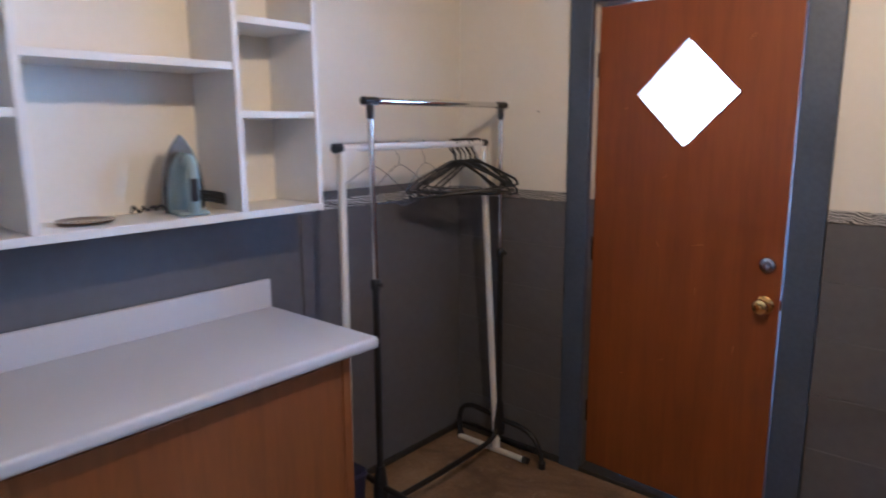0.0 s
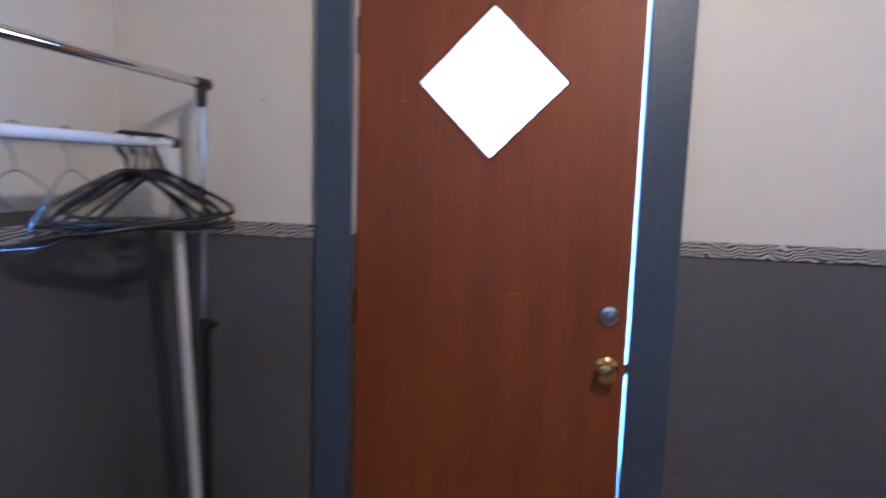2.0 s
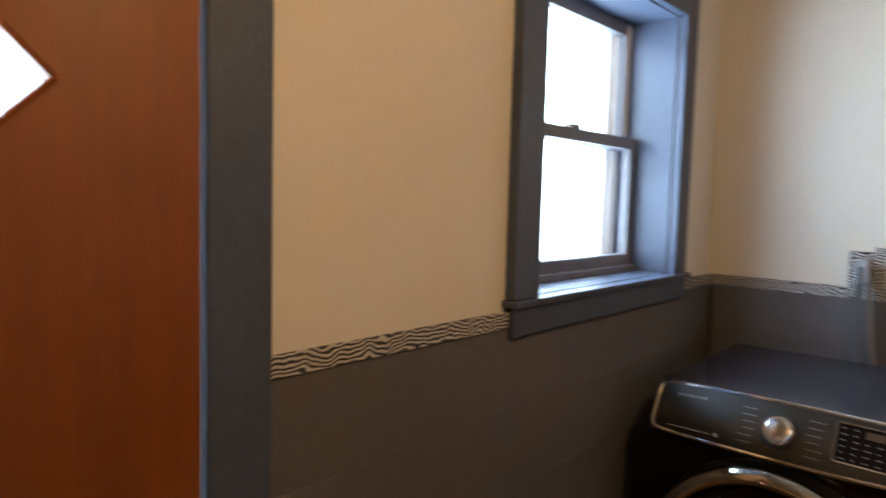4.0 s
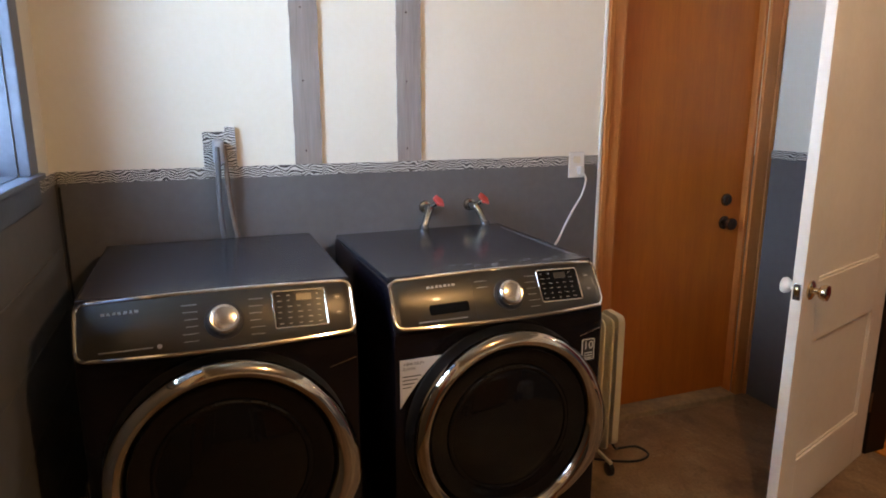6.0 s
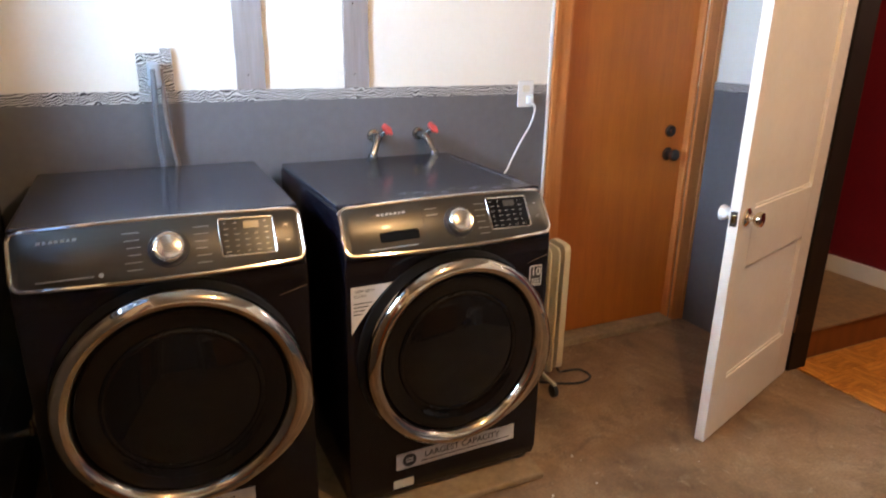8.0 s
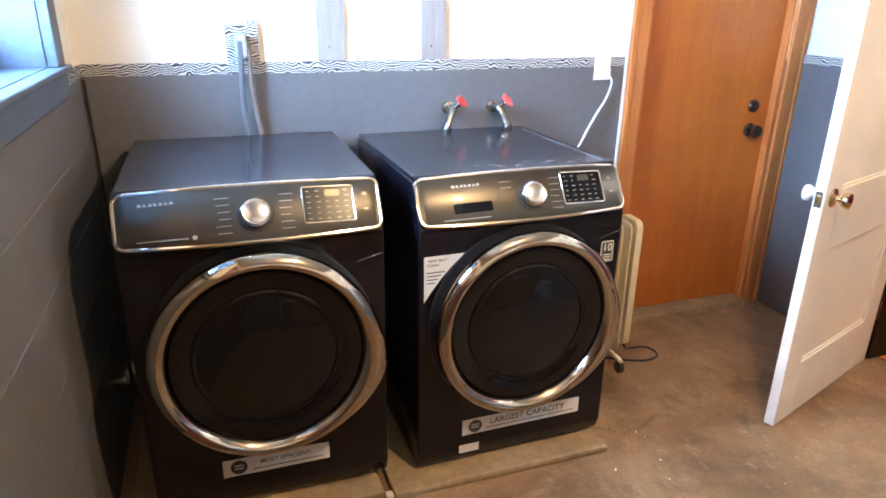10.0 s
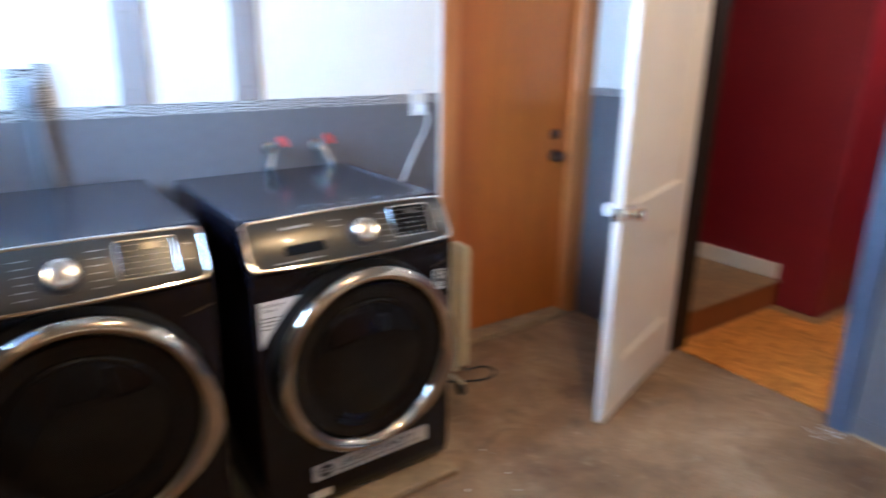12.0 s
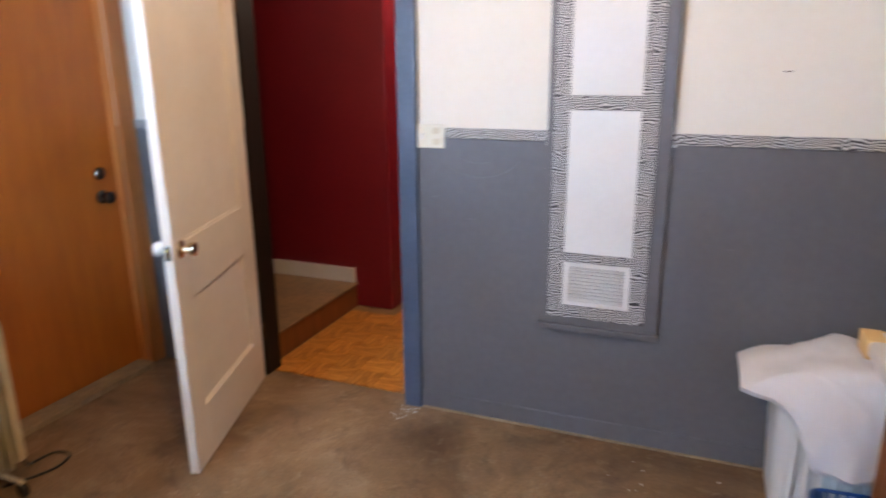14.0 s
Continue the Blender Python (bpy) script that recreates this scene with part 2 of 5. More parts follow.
# black with almost no specular, as the shade inside the drawer grip
HOLLOW = surface("shaded_recess_black", (0.006, 0.006, 0.006), 0.9, vary=0.05, relief=0.0)
for mat, level in ((HOLLOW, 0.05), (DOORGLASS, 0.24), (BODY, 0.30), (SHADEDWOOD, 0.15), (DISPLAY, 0.12)):
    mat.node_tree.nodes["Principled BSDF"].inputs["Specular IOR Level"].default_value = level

# ---- mesh helpers ----
def part(name, bm, material, parent=None, label="", smooth=False):
    me = bpy.data.meshes.new(name)
    bmesh.ops.recalc_face_normals(bm, faces=bm.faces)
    bm.to_mesh(me)
    bm.free()
    for m in material if isinstance(material, (list, tuple)) else [material]:
        me.materials.append(m)
    if smooth:
        for p in me.polygons:
            p.use_smooth = True
        me.set_sharp_from_angle(angle=radians(38))
    ob = new(name, me)
    ob.parent = parent
    if label:
        tagged(ob, label)
    return ob


def thing(name, at, label, category, group="", turn=0):
    e = new(name)
    e.empty_display_size = 0.1
    e.matrix_basis = pose(*at, 0, 0, turn)
    return tagged(e, label, category, group)


def setting(name, bm, material, label, smooth=False):
    ob = part(name, bm, material, None, "", smooth)
    return tagged(ob, label, kind="structure")


def box(x0, x1, y0, y1, z0, z1, bevel=0.0, seg=2, bm=None, only=None):
    bm = bm or bmesh.new()
    vs = bmesh.ops.create_cube(bm, size=1.0, matrix=Matrix.LocRotScale(((x0 + x1) / 2, (y0 + y1) / 2, (z0 + z1) / 2), None, (abs(x1 - x0), abs(y1 - y0), abs(z1 - z0))))["verts"]
    if bevel:
        es = {e for v in vs for e in v.link_edges}
        bmesh.ops.bevel(bm, geom=list(es), offset=bevel, segments=seg, affect="EDGES", profile=0.5)
    return bm


def ring_loft(rings, closed=False, caps=True, bm=None):
    """A skin over rings of the same number of points."""
    bm = bm or bmesh.new()
    vs = [[bm.verts.new(p) for p in r] for r in rings]
    n = len(vs[0])
    pairs = list(zip(vs, vs[1:])) + ([(vs[-1], vs[0])] if closed else [])
    for a, b in pairs:
        for i in range(n):
            bm.faces.new((a[i], a[(i + 1) % n], b[(i + 1) % n], b[i]))
    if caps and not closed:
        bm.faces.new(vs[0][::-1])
        bm.faces.new(vs[-1])
    return bm


def tube(pts, r, seg=10, closed=False, bm=None):
    """A round tube along points; r is one radius or one for each point."""
    pts = [Vector(p) for p in pts]
    rs = r if isinstance(r, (list, tuple)) else [r] * len(pts)
    rings, up, n = [], None, len(pts)
    for i, p in enumerate(pts):
        if closed:
            d = (pts[(i + 1) % n] - pts[i - 1]).normalized()
        else:
            d = (pts[min(i + 1, n - 1)] - pts[max(i - 1, 0)]).normalized()
        if up is None:
            up = d.orthogonal().normalized()
        up = (up - d * up.dot(d))
        up = up.normalized() if up.length > 1e-6 else d.orthogonal().normalized()
        side = d.cross(up)
        rings.append([p + (up * math.cos(a) + side * math.sin(a)) * rs[i] for a in (2 * math.pi * k / seg for k in range(seg))])
    return ring_loft(rings, closed, True, bm)


def lathe(profile, seg=24, m=None, bm=None):
    """Turns (radius, height) pairs round the z axis, then lays them by m."""
    m = m or Matrix()
    rings = [[m @ Vector((max(r, 1e-4) * math.cos(a), max(r, 1e-4) * math.sin(a), h)) for a in (2 * math.pi * k / seg for k in range(seg))] for r, h in profile]
    return ring_loft(rings, False, True, bm)


def smooth_path(pts, steps=6, closed=False):
    """Catmull-Rom points through the given ones."""
    pts = [Vector(p) for p in pts]
    n, out = len(pts), []
    for i in range(n if closed else n - 1):
        g = (lambda k: pts[k % n]) if closed else (lambda k: pts[max(0, min(n - 1, k))])
        a, b, c, d = g(i - 1), g(i), g(i + 1), g(i + 2)
        for s in range(steps):
            t = s / steps
            out.append(0.5 * ((2 * b) + (c - a) * t + (2 * a - 5 * b + 4 * c - d) * t * t + (3 * b - a - 3 * c + d) * t ** 3))
    return out if closed else out + [pts[-1]]


def outline_solid(pts, thick, m, bm=None):
    """A flat plate: outline points in the plane of m, from 0 to thick along its normal."""
    return ring_loft([[m @ Vector((x, y, 0)) for x, y in pts], [m @ Vector((x, y, thick)) for x, y in pts]], bm=bm)


def rounded(x0, x1, y0, y1, r, seg=5):
    out = []
    for cx, cy, a0 in ((x1 - r, y1 - r, 0), (x0 + r, y1 - r, 90), (x0 + r, y0 + r, 180), (x1 - r, y0 + r, 270)):
        for k in range(seg + 1):
            a = radians(a0 + 90 * k / seg)
            out.append((cx + r * math.cos(a), cy + r * math.sin(a)))
    return out


def lettering(name, text, size, m, material, parent, label=""):
    cu = bpy.data.curves.new(name, "FONT")
    cu.body, cu.size, cu.align_x, cu.align_y, cu.extrude = text, size, "CENTER", "CENTER", 0.0003
    cu.offset = size * 0.006
    tmp = bpy.data.objects.new(name, cu)
    me = bpy.data.meshes.new_from_object(tmp)
    bpy.data.objects.remove(tmp)
    me.transform(m)
    me.materials.append(material)
    ob = new(name, me)
    ob.parent = parent
    if label:
        tagged(ob, label)
    return ob


# ---- the setting ----
X0, Y0, H = -3.62, -3.08, 2.44      # west and south wall faces, ceiling; the east and north faces lie at 0
BZ0, BZ1 = 1.230, 1.270             # paper border


def wall(name, along, inner, outer, u0, u1, openings, mats, label, split=1.245, top=H):
    """A wall with thickness and through openings; the second material above the split height."""
    us = sorted({u0, u1, *(v for o in openings for v in o[:2])})
    zs = sorted({0.0, split, top, *(v for o in openings for v in o[2:])})
    def solid(i, k):
        if not (0 <= i < len(us) - 1 and 0 <= k < len(zs) - 1):
            return False
        cu, cz = (us[i] + us[i + 1]) / 2, (zs[k] + zs[k + 1]) / 2
        return not any(a < cu < b and c < cz < d for a, b, c, d in openings)
    bm = bmesh.new()
    def at(u, w, z):
        return bm.verts.new((u, w, z) if along == "x" else (w, u, z))
    for i in range(len(us) - 1):
        for k in range(len(zs) - 1):
            if not solid(i, k):
                continue
            a, b, c, d = us[i], us[i + 1], zs[k], zs[k + 1]
            quads = [[(a, inner, c), (b, inner, c), (b, inner, d), (a, inner, d)], [(a, outer, c), (b, outer, c), (b, outer, d), (a, outer, d)]]
            if not solid(i - 1, k): quads.append([(a, inner, c), (a, outer, c), (a, outer, d), (a, inner, d)])
            if not solid(i + 1, k): quads.append([(b, inner, c), (b, outer, c), (b, outer, d), (b, inner, d)])
            if not solid(i, k - 1): quads.append([(a, inner, c), (b, inner, c), (b, outer, c), (a, outer, c)])
            if not solid(i, k + 1): quads.append([(a, inner, d), (b, inner, d), (b, outer, d), (a, outer, d)])
            for q in quads:
                f = bm.faces.new([at(*p) for p in q])
                f.material_index = 1 if c >= split - 1e-4 else 0
    bmesh.ops.remove_doubles(bm, verts=bm.verts, dist=1e-4)
    return setting(name, bm, mats, label)


DOOR_A = (-2.905, -2.124, 0.0, 2.04)     # outer door with the diamond light
WIN = (-1.235, -0.395, 1.292, 2.17)
DOOR_B = (-2.985, -2.195, 0.0, 2.05)     # flush wooden door, in y
DOOR_C = (-1.46, -0.665, 0.0, 2.05)      # doorway to the hall

floor = setting("floor", box(X0 - 0.2, 0.3, Y0 - 0.06, 0.3, -0.12, 0.0), FLOOR, "stained brown concrete floor with worn pale patches")
ceiling = setting("ceiling", box(X0 - 0.2, 0.3, -5.4, 0.3, H, H + 0.12), CEIL, "unseen ceiling, its tan dimmed to cut bounced light")
wall_north = wall("wall_north", "x", 0.0, 0.24, X0 - 0.2, 0.24, [DOOR_A, WIN], [GREY, CREAM], "cream over grey painted wall with door and window")
wall_east = wall("wall_east", "y", 0.0, 0.2, Y0 - 0.12, 0.0, [DOOR_B], [GREY, CREAM], "cream over grey painted wall behind the washing machines")
wall_south = wall("wall_south", "x", Y0, Y0 - 0.12, X0 - 0.2, 0.0, [DOOR_C], [GREY, CREAM], "cream over grey painted wall with a wall heater")
wall_west = wall("wall_west", "y", X0, X0 - 0.2, Y0, 0.0, [], [GREY, CREAM], "cream over grey painted wall behind the counter")
ground = setting("ground", box(-80, 80, -80, 80, -0.4, -0.14), surface("pale_gravel", (0.35, 0.33, 0.30), 0.9, vary=0.2, big=0.5), "pale sunlit ground outside")

# wallpaper border strips
def border(name, x0, x1, y0, y1, z0=BZ0, z1=BZ1):
    return setting(name, box(x0, x1, y0, y1, z0, z1), ZEB, "black and white zebra patterned paper border")

border("border_trim_1", X0 + 0.004, -3.006, -0.018, -0.0135)
border("border_trim_2", -2.018, -1.345, -0.018, -0.0135)
border("border_trim_3", -0.296, -0.004, -0.018, -0.0135)
border("border_trim_4", -0.004, 0.0, -2.10, -0.02)
border("border_trim_5", X0, X0 + 0.004, -0.92, -0.02)
border("border_trim_6", -2.083, -1.664, Y0 + 0.0135, Y0 + 0.018)
border("border_trim_7", X0 + 0.004, -2.536, Y0 + 0.0135, Y0 + 0.018)
border("border_trim_8", -0.575, -0.004, Y0 + 0.0135, Y0 + 0.018)

setting("wall_band_trim", box(X0, X0 + 0.0025, -0.92, -0.30, 1.2705, 1.305), GREY, "grey paint band over the paper border")

# ---- doors, window and trim ----
def casing(name, x0, x1, y0, y1, z0, z1, mat, label):
    return setting(name, box(x0, x1, y0, y1, z0, z1, 0.004), mat, label)

# outer door: casing, jambs and leaf
casing("door_casing_1", -3.006, -2.905, -0.032, 0.0, 0.0, 2.14, TRIM, "slate blue painted door casing")
casing("door_casing_2", -2.124, -2.012, -0.032, 0.0, 0.0, 2.14, TRIM, "slate blue painted door casing")
casing("door_casing_3", -2.905, -2.124, -0.032, 0.0, 2.04, 2.14, TRIM, "slate blue painted door casing")
casing("door_threshold", -2.905, -2.124, -0.03, 0.2, 0.0, 0.022, RUBBER, "dark worn threshold under the outer door")


def knob(parent, m, mat, name="door_knob", r=0.028, long=0.058):
    bm = lathe([(0.033, 0), (0.033, 0.004), (0.028, 0.008), (0.012, 0.012), (0.011, long * 0.45), (r * 0.8, long * 0.55), (r, long * 0.75), (r * 0.92, long * 0.93), (r * 0.5, long), (0.001, long)], 20, m)
    return part(name, bm, mat, parent, "", True)


def outer_door():
    d = tagged(thing("door_1", (-2.902, 0.034, 0.0), "reddish brown wooden outer door ajar, diamond window, brass knob", "door", turn=-4.4), kind="structure")
    w, t, z0, z1 = 0.772, 0.042, 0.028, 2.03
    cx, cz, r = 0.381, 1.672, 0.200
    bm = bmesh.new()
    def ring(y):
        rect = [bm.verts.new(p) for p in ((0, y, z0), (w, y, z0), (w, y, z1), (0, y, z1))]
        dia = [bm.verts.new(p) for p in ((cx, y, cz - r), (cx + r, y, cz), (cx, y, cz + r), (cx - r, y, cz))]
        return rect, dia
    (ra, da), (rb, db) = ring(0.0), ring(t)
    for R, D in ((ra, da), (rb, db)):
        for i in range(4):
            j = (i + 1) % 4
            bm.faces.new((R[i], R[j], D[i]))
            bm.faces.new((R[j], D[j], D[i]))
    for A, B in ((ra, rb), (da, db)):
        for i in range(4):
            bm.faces.new((A[i], A[(i + 1) % 4], B[(i + 1) % 4], B[i]))
    leaf = part("leaf", bm, REDDOOR, d)
    s = r + 0.006
    pts = [(cx, -0.001, cz - s), (cx + s, -0.001, cz), (cx, -0.001, cz + s), (cx - s, -0.001, cz)]
    for i in range(4):
        a, b = Vector(pts[i]), Vector(pts[(i + 1) % 4])
        part("bead", tube([a, b], 0.005, 6), REDDOOR, leaf)
    q = [(cx, cz - r), (cx + r, cz), (cx, cz + r), (cx - r, cz)]
    pane = part("pane", ring_loft([[(x, 0.018, z) for x, z in q], [(x, 0.023, z) for x, z in q]]), CLEAR, d, "diamond shaped glass pane")
    pane.visible_shadow = False
    face = Matrix.Translation((0.723, 0, 0.912)) @ Euler((radians(90), 0, 0)).to_matrix().to_4x4()
    knob(d, face, BRASS)
    dm = Matrix.Translation((0.723, 0, 1.059)) @ Euler((radians(90), 0, 0)).to_matrix().to_4x4()
    part("deadbolt", lathe([(0.031, 0), (0.031, 0.005), (0.026, 0.012), (0.016, 0.014), (0.014, 0.022), (0.001, 0.023)], 20, dm), STEEL, d, "tarnished metal deadbolt", True)
    part("latch", box(w, w + 0.007, 0.012, 0.03, 0.897, 0.927, 0.001), BRASS, d)
    for z in (0.28, 1.03, 1.80):
        part("hinge", tube([(-0.004, -0.006, z - 0.05), (-0.004, -0.006, z + 0.05)], 0.006, 8), BRONZE, d)
    for x, z, l, a in ((0.30, 1.345, 0.03, 40), (0.44, 1.095, 0.045, 12), (0.29, 1.10, 0.03, -60), (0.12, 1.62, 0.02, 10), (0.60, 1.85, 0.03, 35), (0.46, 0.9, 0.03, 85), (0.33, 0.6, 0.02, 30), (0.62, 0.7, 0.03, 80), (0.15, 0.5, 0.02, 10)):
        c, s2 = math.cos(radians(a)) * l, math.sin(radians(a)) * l
        part("scratch", tube([(x, 0.0005, z), (x + c, 0.0005, z + s2)], [0.0009, 0.0017], 5), OAKTRIM, leaf)
    return d

outer_door()
casing("door_stop_1", -2.905, -2.878, 0.082, 0.11, 0.022, 2.04, TRIM, "slate blue painted door stop")
casing("door_stop_2", -2.878, -2.124, 0.082, 0.11, 2.012, 2.04, TRIM, "slate blue painted door stop")

# window: casings, stool, apron, jamb liner, two sashes
casing("window_casing_1", -1.343, -1.235, -0.03, 0.0, 1.295, 2.275, TRIM, "slate blue painted window casing")
casing("window_casing_2", -0.395, -0.298, -0.03, 0.0, 1.295, 2.275, TRIM, "slate blue painted window casing")
casing("window_casing_3", -1.235, -0.395, -0.03, 0.0, 2.17, 2.275, TRIM, "slate blue painted window casing")
casing("window_stool", -1.355, -0.285, -0.045, 0.0, 1.278, 1.2955, TRIM, "slate blue painted window stool")
casing("window_apron", -1.343, -0.298, -0.03, -0.0125, 1.205, 1.277, TRIM, "slate blue painted window apron")
setting("window_liner_1", box(-0.399, -0.3949, 0.0, 0.24, 1.292, 2.17), TRIM, "slate blue painted window reveal")
setting("window_liner_2", box(-1.2351, -1.231, 0.0, 0.24, 1.292, 2.17), TRIM, "slate blue painted window reveal")
setting("window_liner_3", box(-1.231, -0.399, 0.0, 0.24, 2.166, 2.1701), TRIM, "slate blue painted window reveal")
setting("window_liner_4", box(-1.231, -0.399, 0.0, 0.24, 1.2919, 1.297), TRIM, "slate blue painted window sill inside the reveal")


def window():
    w = tagged(thing("window_1", (-0.815, 0.13, 1.297), "double-hung sash window with a weathered grey frame", "window"), kind="structure")
    hw, top, mid = 0.414, 0.868, 0.445
    SASH = surface("weathered_sash_paint", (0.15, 0.15, 0.16), 0.5, vary=0.2, big=6)
    def sash(y, z0, z1, brail, trail):
        f = part("window_frame", box(-hw, -hw + 0.042, y, y + 0.035, z0, z1, 0.003), SASH, w)
        part("stile", box(hw - 0.042, hw, y, y + 0.035, z0, z1, 0.003), SASH, f)
        part("rail", box(-hw + 0.042, hw - 0.042, y, y + 0.035, z0, z0 + brail, 0.003), SASH, f)
        part("rail", box(-hw + 0.042, hw - 0.042, y, y + 0.035, z1 - trail, z1, 0.003), SASH, f)
        p = part("pane", box(-hw + 0.042, hw - 0.042, y + 0.015, y + 0.019, z0 + brail, z1 - trail), CLEAR, f)
        p.visible_shadow = False
    sash(0.0, 0.0, mid + 0.02, 0.06, 0.038)
    sash(0.037, mid - 0.02, top, 0.038, 0.045)
    part("sill_strip", box(-hw, hw, -0.02, 0.0, 0.0, 0.022, 0.003), SASH, w)
    part("storm_stile", box(hw - 0.075, hw - 0.012, 0.085, 0.108, 0.0, top, 0.003), WHITEPL, w)
    part("storm_stile", box(-hw + 0.012, -hw + 0.075, 0.085, 0.108, 0.0, top, 0.003), WHITEPL, w)
    part("storm_rail", box(-hw + 0.075, hw - 0.075, 0.085, 0.108, 0.0, 0.04, 0.003), WHITEPL, w)
    part("jamb_track", box(hw - 0.040, hw - 0.001, 0.036, 0.084, mid + 0.03, top - 0.002, 0.003), WHITEPL, w, "white sash track")
    part("jamb_track", box(hw - 0.050, hw - 0.0005, 0.072, 0.0845, 0.0, mid - 0.021, 0.003), WHITEPL, w, "white sash track")
    part("sash_lock", box(-0.03, 0.03, 0.002, 0.034, mid + 0.0205, mid + 0.034, 0.004), BRONZE, w)

window()

# flush wooden door in the east wall
casing("door_casing_4", -0.018, 0.0, -2.195, -2.112, 0.0, 2.13, OAKTRIM, "orange stained wooden door casing")
casing("door_casing_5", -0.026, -0.018, -2.140, -2.112, 0.0, 2.13, OAKTRIM, "orange stained wooden door casing bead")
casing("door_casing_6", -0.018, 0.0, -3.075, -2.985, 0.0, 2.13, OAKTRIM, "orange stained wooden door casing")
casing("door_casing_7", -0.026, -0.018, -3.075, -3.050, 0.0, 2.13, OAKTRIM, "orange stained wooden door casing bead")
casing("door_casing_8", -0.018, 0.0, -2.985, -2.195, 2.05, 2.13, OAKTRIM, "orange stained wooden door casing")
casing("door_jamb_1", 0.0, 0.11, -2.2145, -2.196, 0.0, 2.05, OAKTRIM, "orange stained wooden door jamb")
casing("door_jamb_2", 0.0, 0.11, -2.9845, -2.966, 0.0, 2.05, OAKTRIM, "orange stained wooden door jamb")
casing("door_sill", -0.06, 0.11, -2.96, -2.12, 0.0, 0.03, SLABM, "raised tan sill under the wooden door")
casing("wall_edge_trim", -0.012, -0.0005, -2.1115, -2.098, 0.0, 2.13, WHITE, "narrow bare white strip beside the door casing")


def wooden_door():
    d = tagged(thing("door_2", (0.035, -2.965, 0.03), "orange stained flush wooden door, closed, dark bronze knob", "door"), kind="structure")
    part("leaf", box(0.0, 0.042, 0.0, 0.75, 0.004, 2.01, 0.002), OAK, d)
    m = Matrix.Translation((0, 0.095, 0.887)) @ Euler((0, radians(-90), 0)).to_matrix().to_4x4()
    knob(d, m, BRONZE, r=0.03, long=0.062)
    m = Matrix.Translation((0, 0.095, 1.0)) @ Euler((0, radians(-90), 0)).to_matrix().to_4x4()
    part("deadbolt", lathe([(0.031, 0), (0.031, 0.006), (0.025, 0.014), (0.015, 0.016), (0.013, 0.026), (0.001, 0.027)], 20, m), BRONZE, d, "", True)

wooden_door()

# doorway to the hall
casing("door_casing_9", -1.542, -1.46, Y0, Y0 + 0.03, 0.0, 2.14, TRIM, "slate blue painted doorway casing")
casing("door_casing_10", -0.665, -0.58, Y0, Y0 + 0.03, 0.0, 2.14, TRIM, "slate blue painted doorway casing")
casing("door_casing_11", -1.46, -0.665, Y0, Y0 + 0.03, 2.05, 2.14, TRIM, "slate blue painted doorway casing")
casing("door_jamb_3", -1.46, -1.444, Y0 - 0.12, Y0, 0.0, 2.05, TRIM, "slate blue painted doorway jamb")
# this jamb carries its shade in the material colour
casing("door_jamb_4", -0.681, -0.665, Y0 - 0.12, Y0, 0.0, 2.05, SHADEDWOOD, "doorway jamb coloured near-black for the shade it stands in")


def panel_door():
    L, t, top = 0.826, 0.036, 2.03
    d = tagged(thing("door_3", (-0.682, -3.058, 0.0), "white painted two-panel interior door standing open into the room", "door", turn=math.degrees(math.atan2(0.78, -0.265))), kind="structure")
    # local x runs from the hinge to the lock edge; the face towards the room's middle is +y
    z = (0.005, 0.235, 0.685, 0.905, 1.90, top)
    part("stile", box(0, 0.125, -t, 0, z[0], top, 0.002), DOORWHITE, d)
    part("stile", box(L - 0.125, L, -t, 0, z[0], top, 0.002), DOORWHITE, d)
    for a, b in ((z[0], z[1]), (z[2], z[3]), (z[4], z[5])):
        part("rail", box(0.125, L - 0.125, -t, 0, a, b, 0.002), DOORWHITE, d)
    for a, b in ((z[1], z[2]), (z[3], z[4])):
        p = part("panel", box(0.12, L - 0.12, -t + 0.012, -0.012, a - 0.004, b + 0.004), DOORWHITE, d)
        for s, y in ((1, -0.006), (-1, -t + 0.006)):
            for q in (box(0.126, 0.136, min(y, y - 0.006 * s), max(y, y - 0.006 * s), a, b, 0.002), box(L - 0.136, L - 0.126, min(y, y - 0.006 * s), max(y, y - 0.006 * s), a, b, 0.002),
                      box(0.136, L - 0.136, min(y, y - 0.006 * s), max(y, y - 0.006 * s), a, a + 0.010, 0.002), box(0.136, L - 0.136, min(y, y - 0.006 * s), max(y, y - 0.006 * s), b - 0.010, b, 0.002)):
                part("bead", q, DOORWHITE, p)
    front = Matrix.Translation((L - 0.062, 0, 0.885)) @ Euler((radians(-90), 0, 0)).to_matrix().to_4x4()
    back = Matrix.Translation((L - 0.062, -t, 0.885)) @ Euler((radians(90), 0, 0)).to_matrix().to_4x4()
    knob(d, front, PALEBRASS)
    k = knob(d, back, WHITEPL)
    tagged(k, "white porcelain knob")
    part("lock_plate", box(L, L + 0.0015, -t + 0.006, -0.006, 0.858, 0.912, 0.0005), STEEL, d)
    part("latch", box(L + 0.001, L + 0.008, -t + 0.012, -0.012, 0.872, 0.898, 0.002), BRASS, d)
    for zz in (0.25, 1.0, 1.78):
        part("hinge", tube([(-0.006, 0.004, zz - 0.045), (-0.006, 0.004, zz + 0.045)], 0.006, 8), BRONZE, d)
    return d

panel_door()

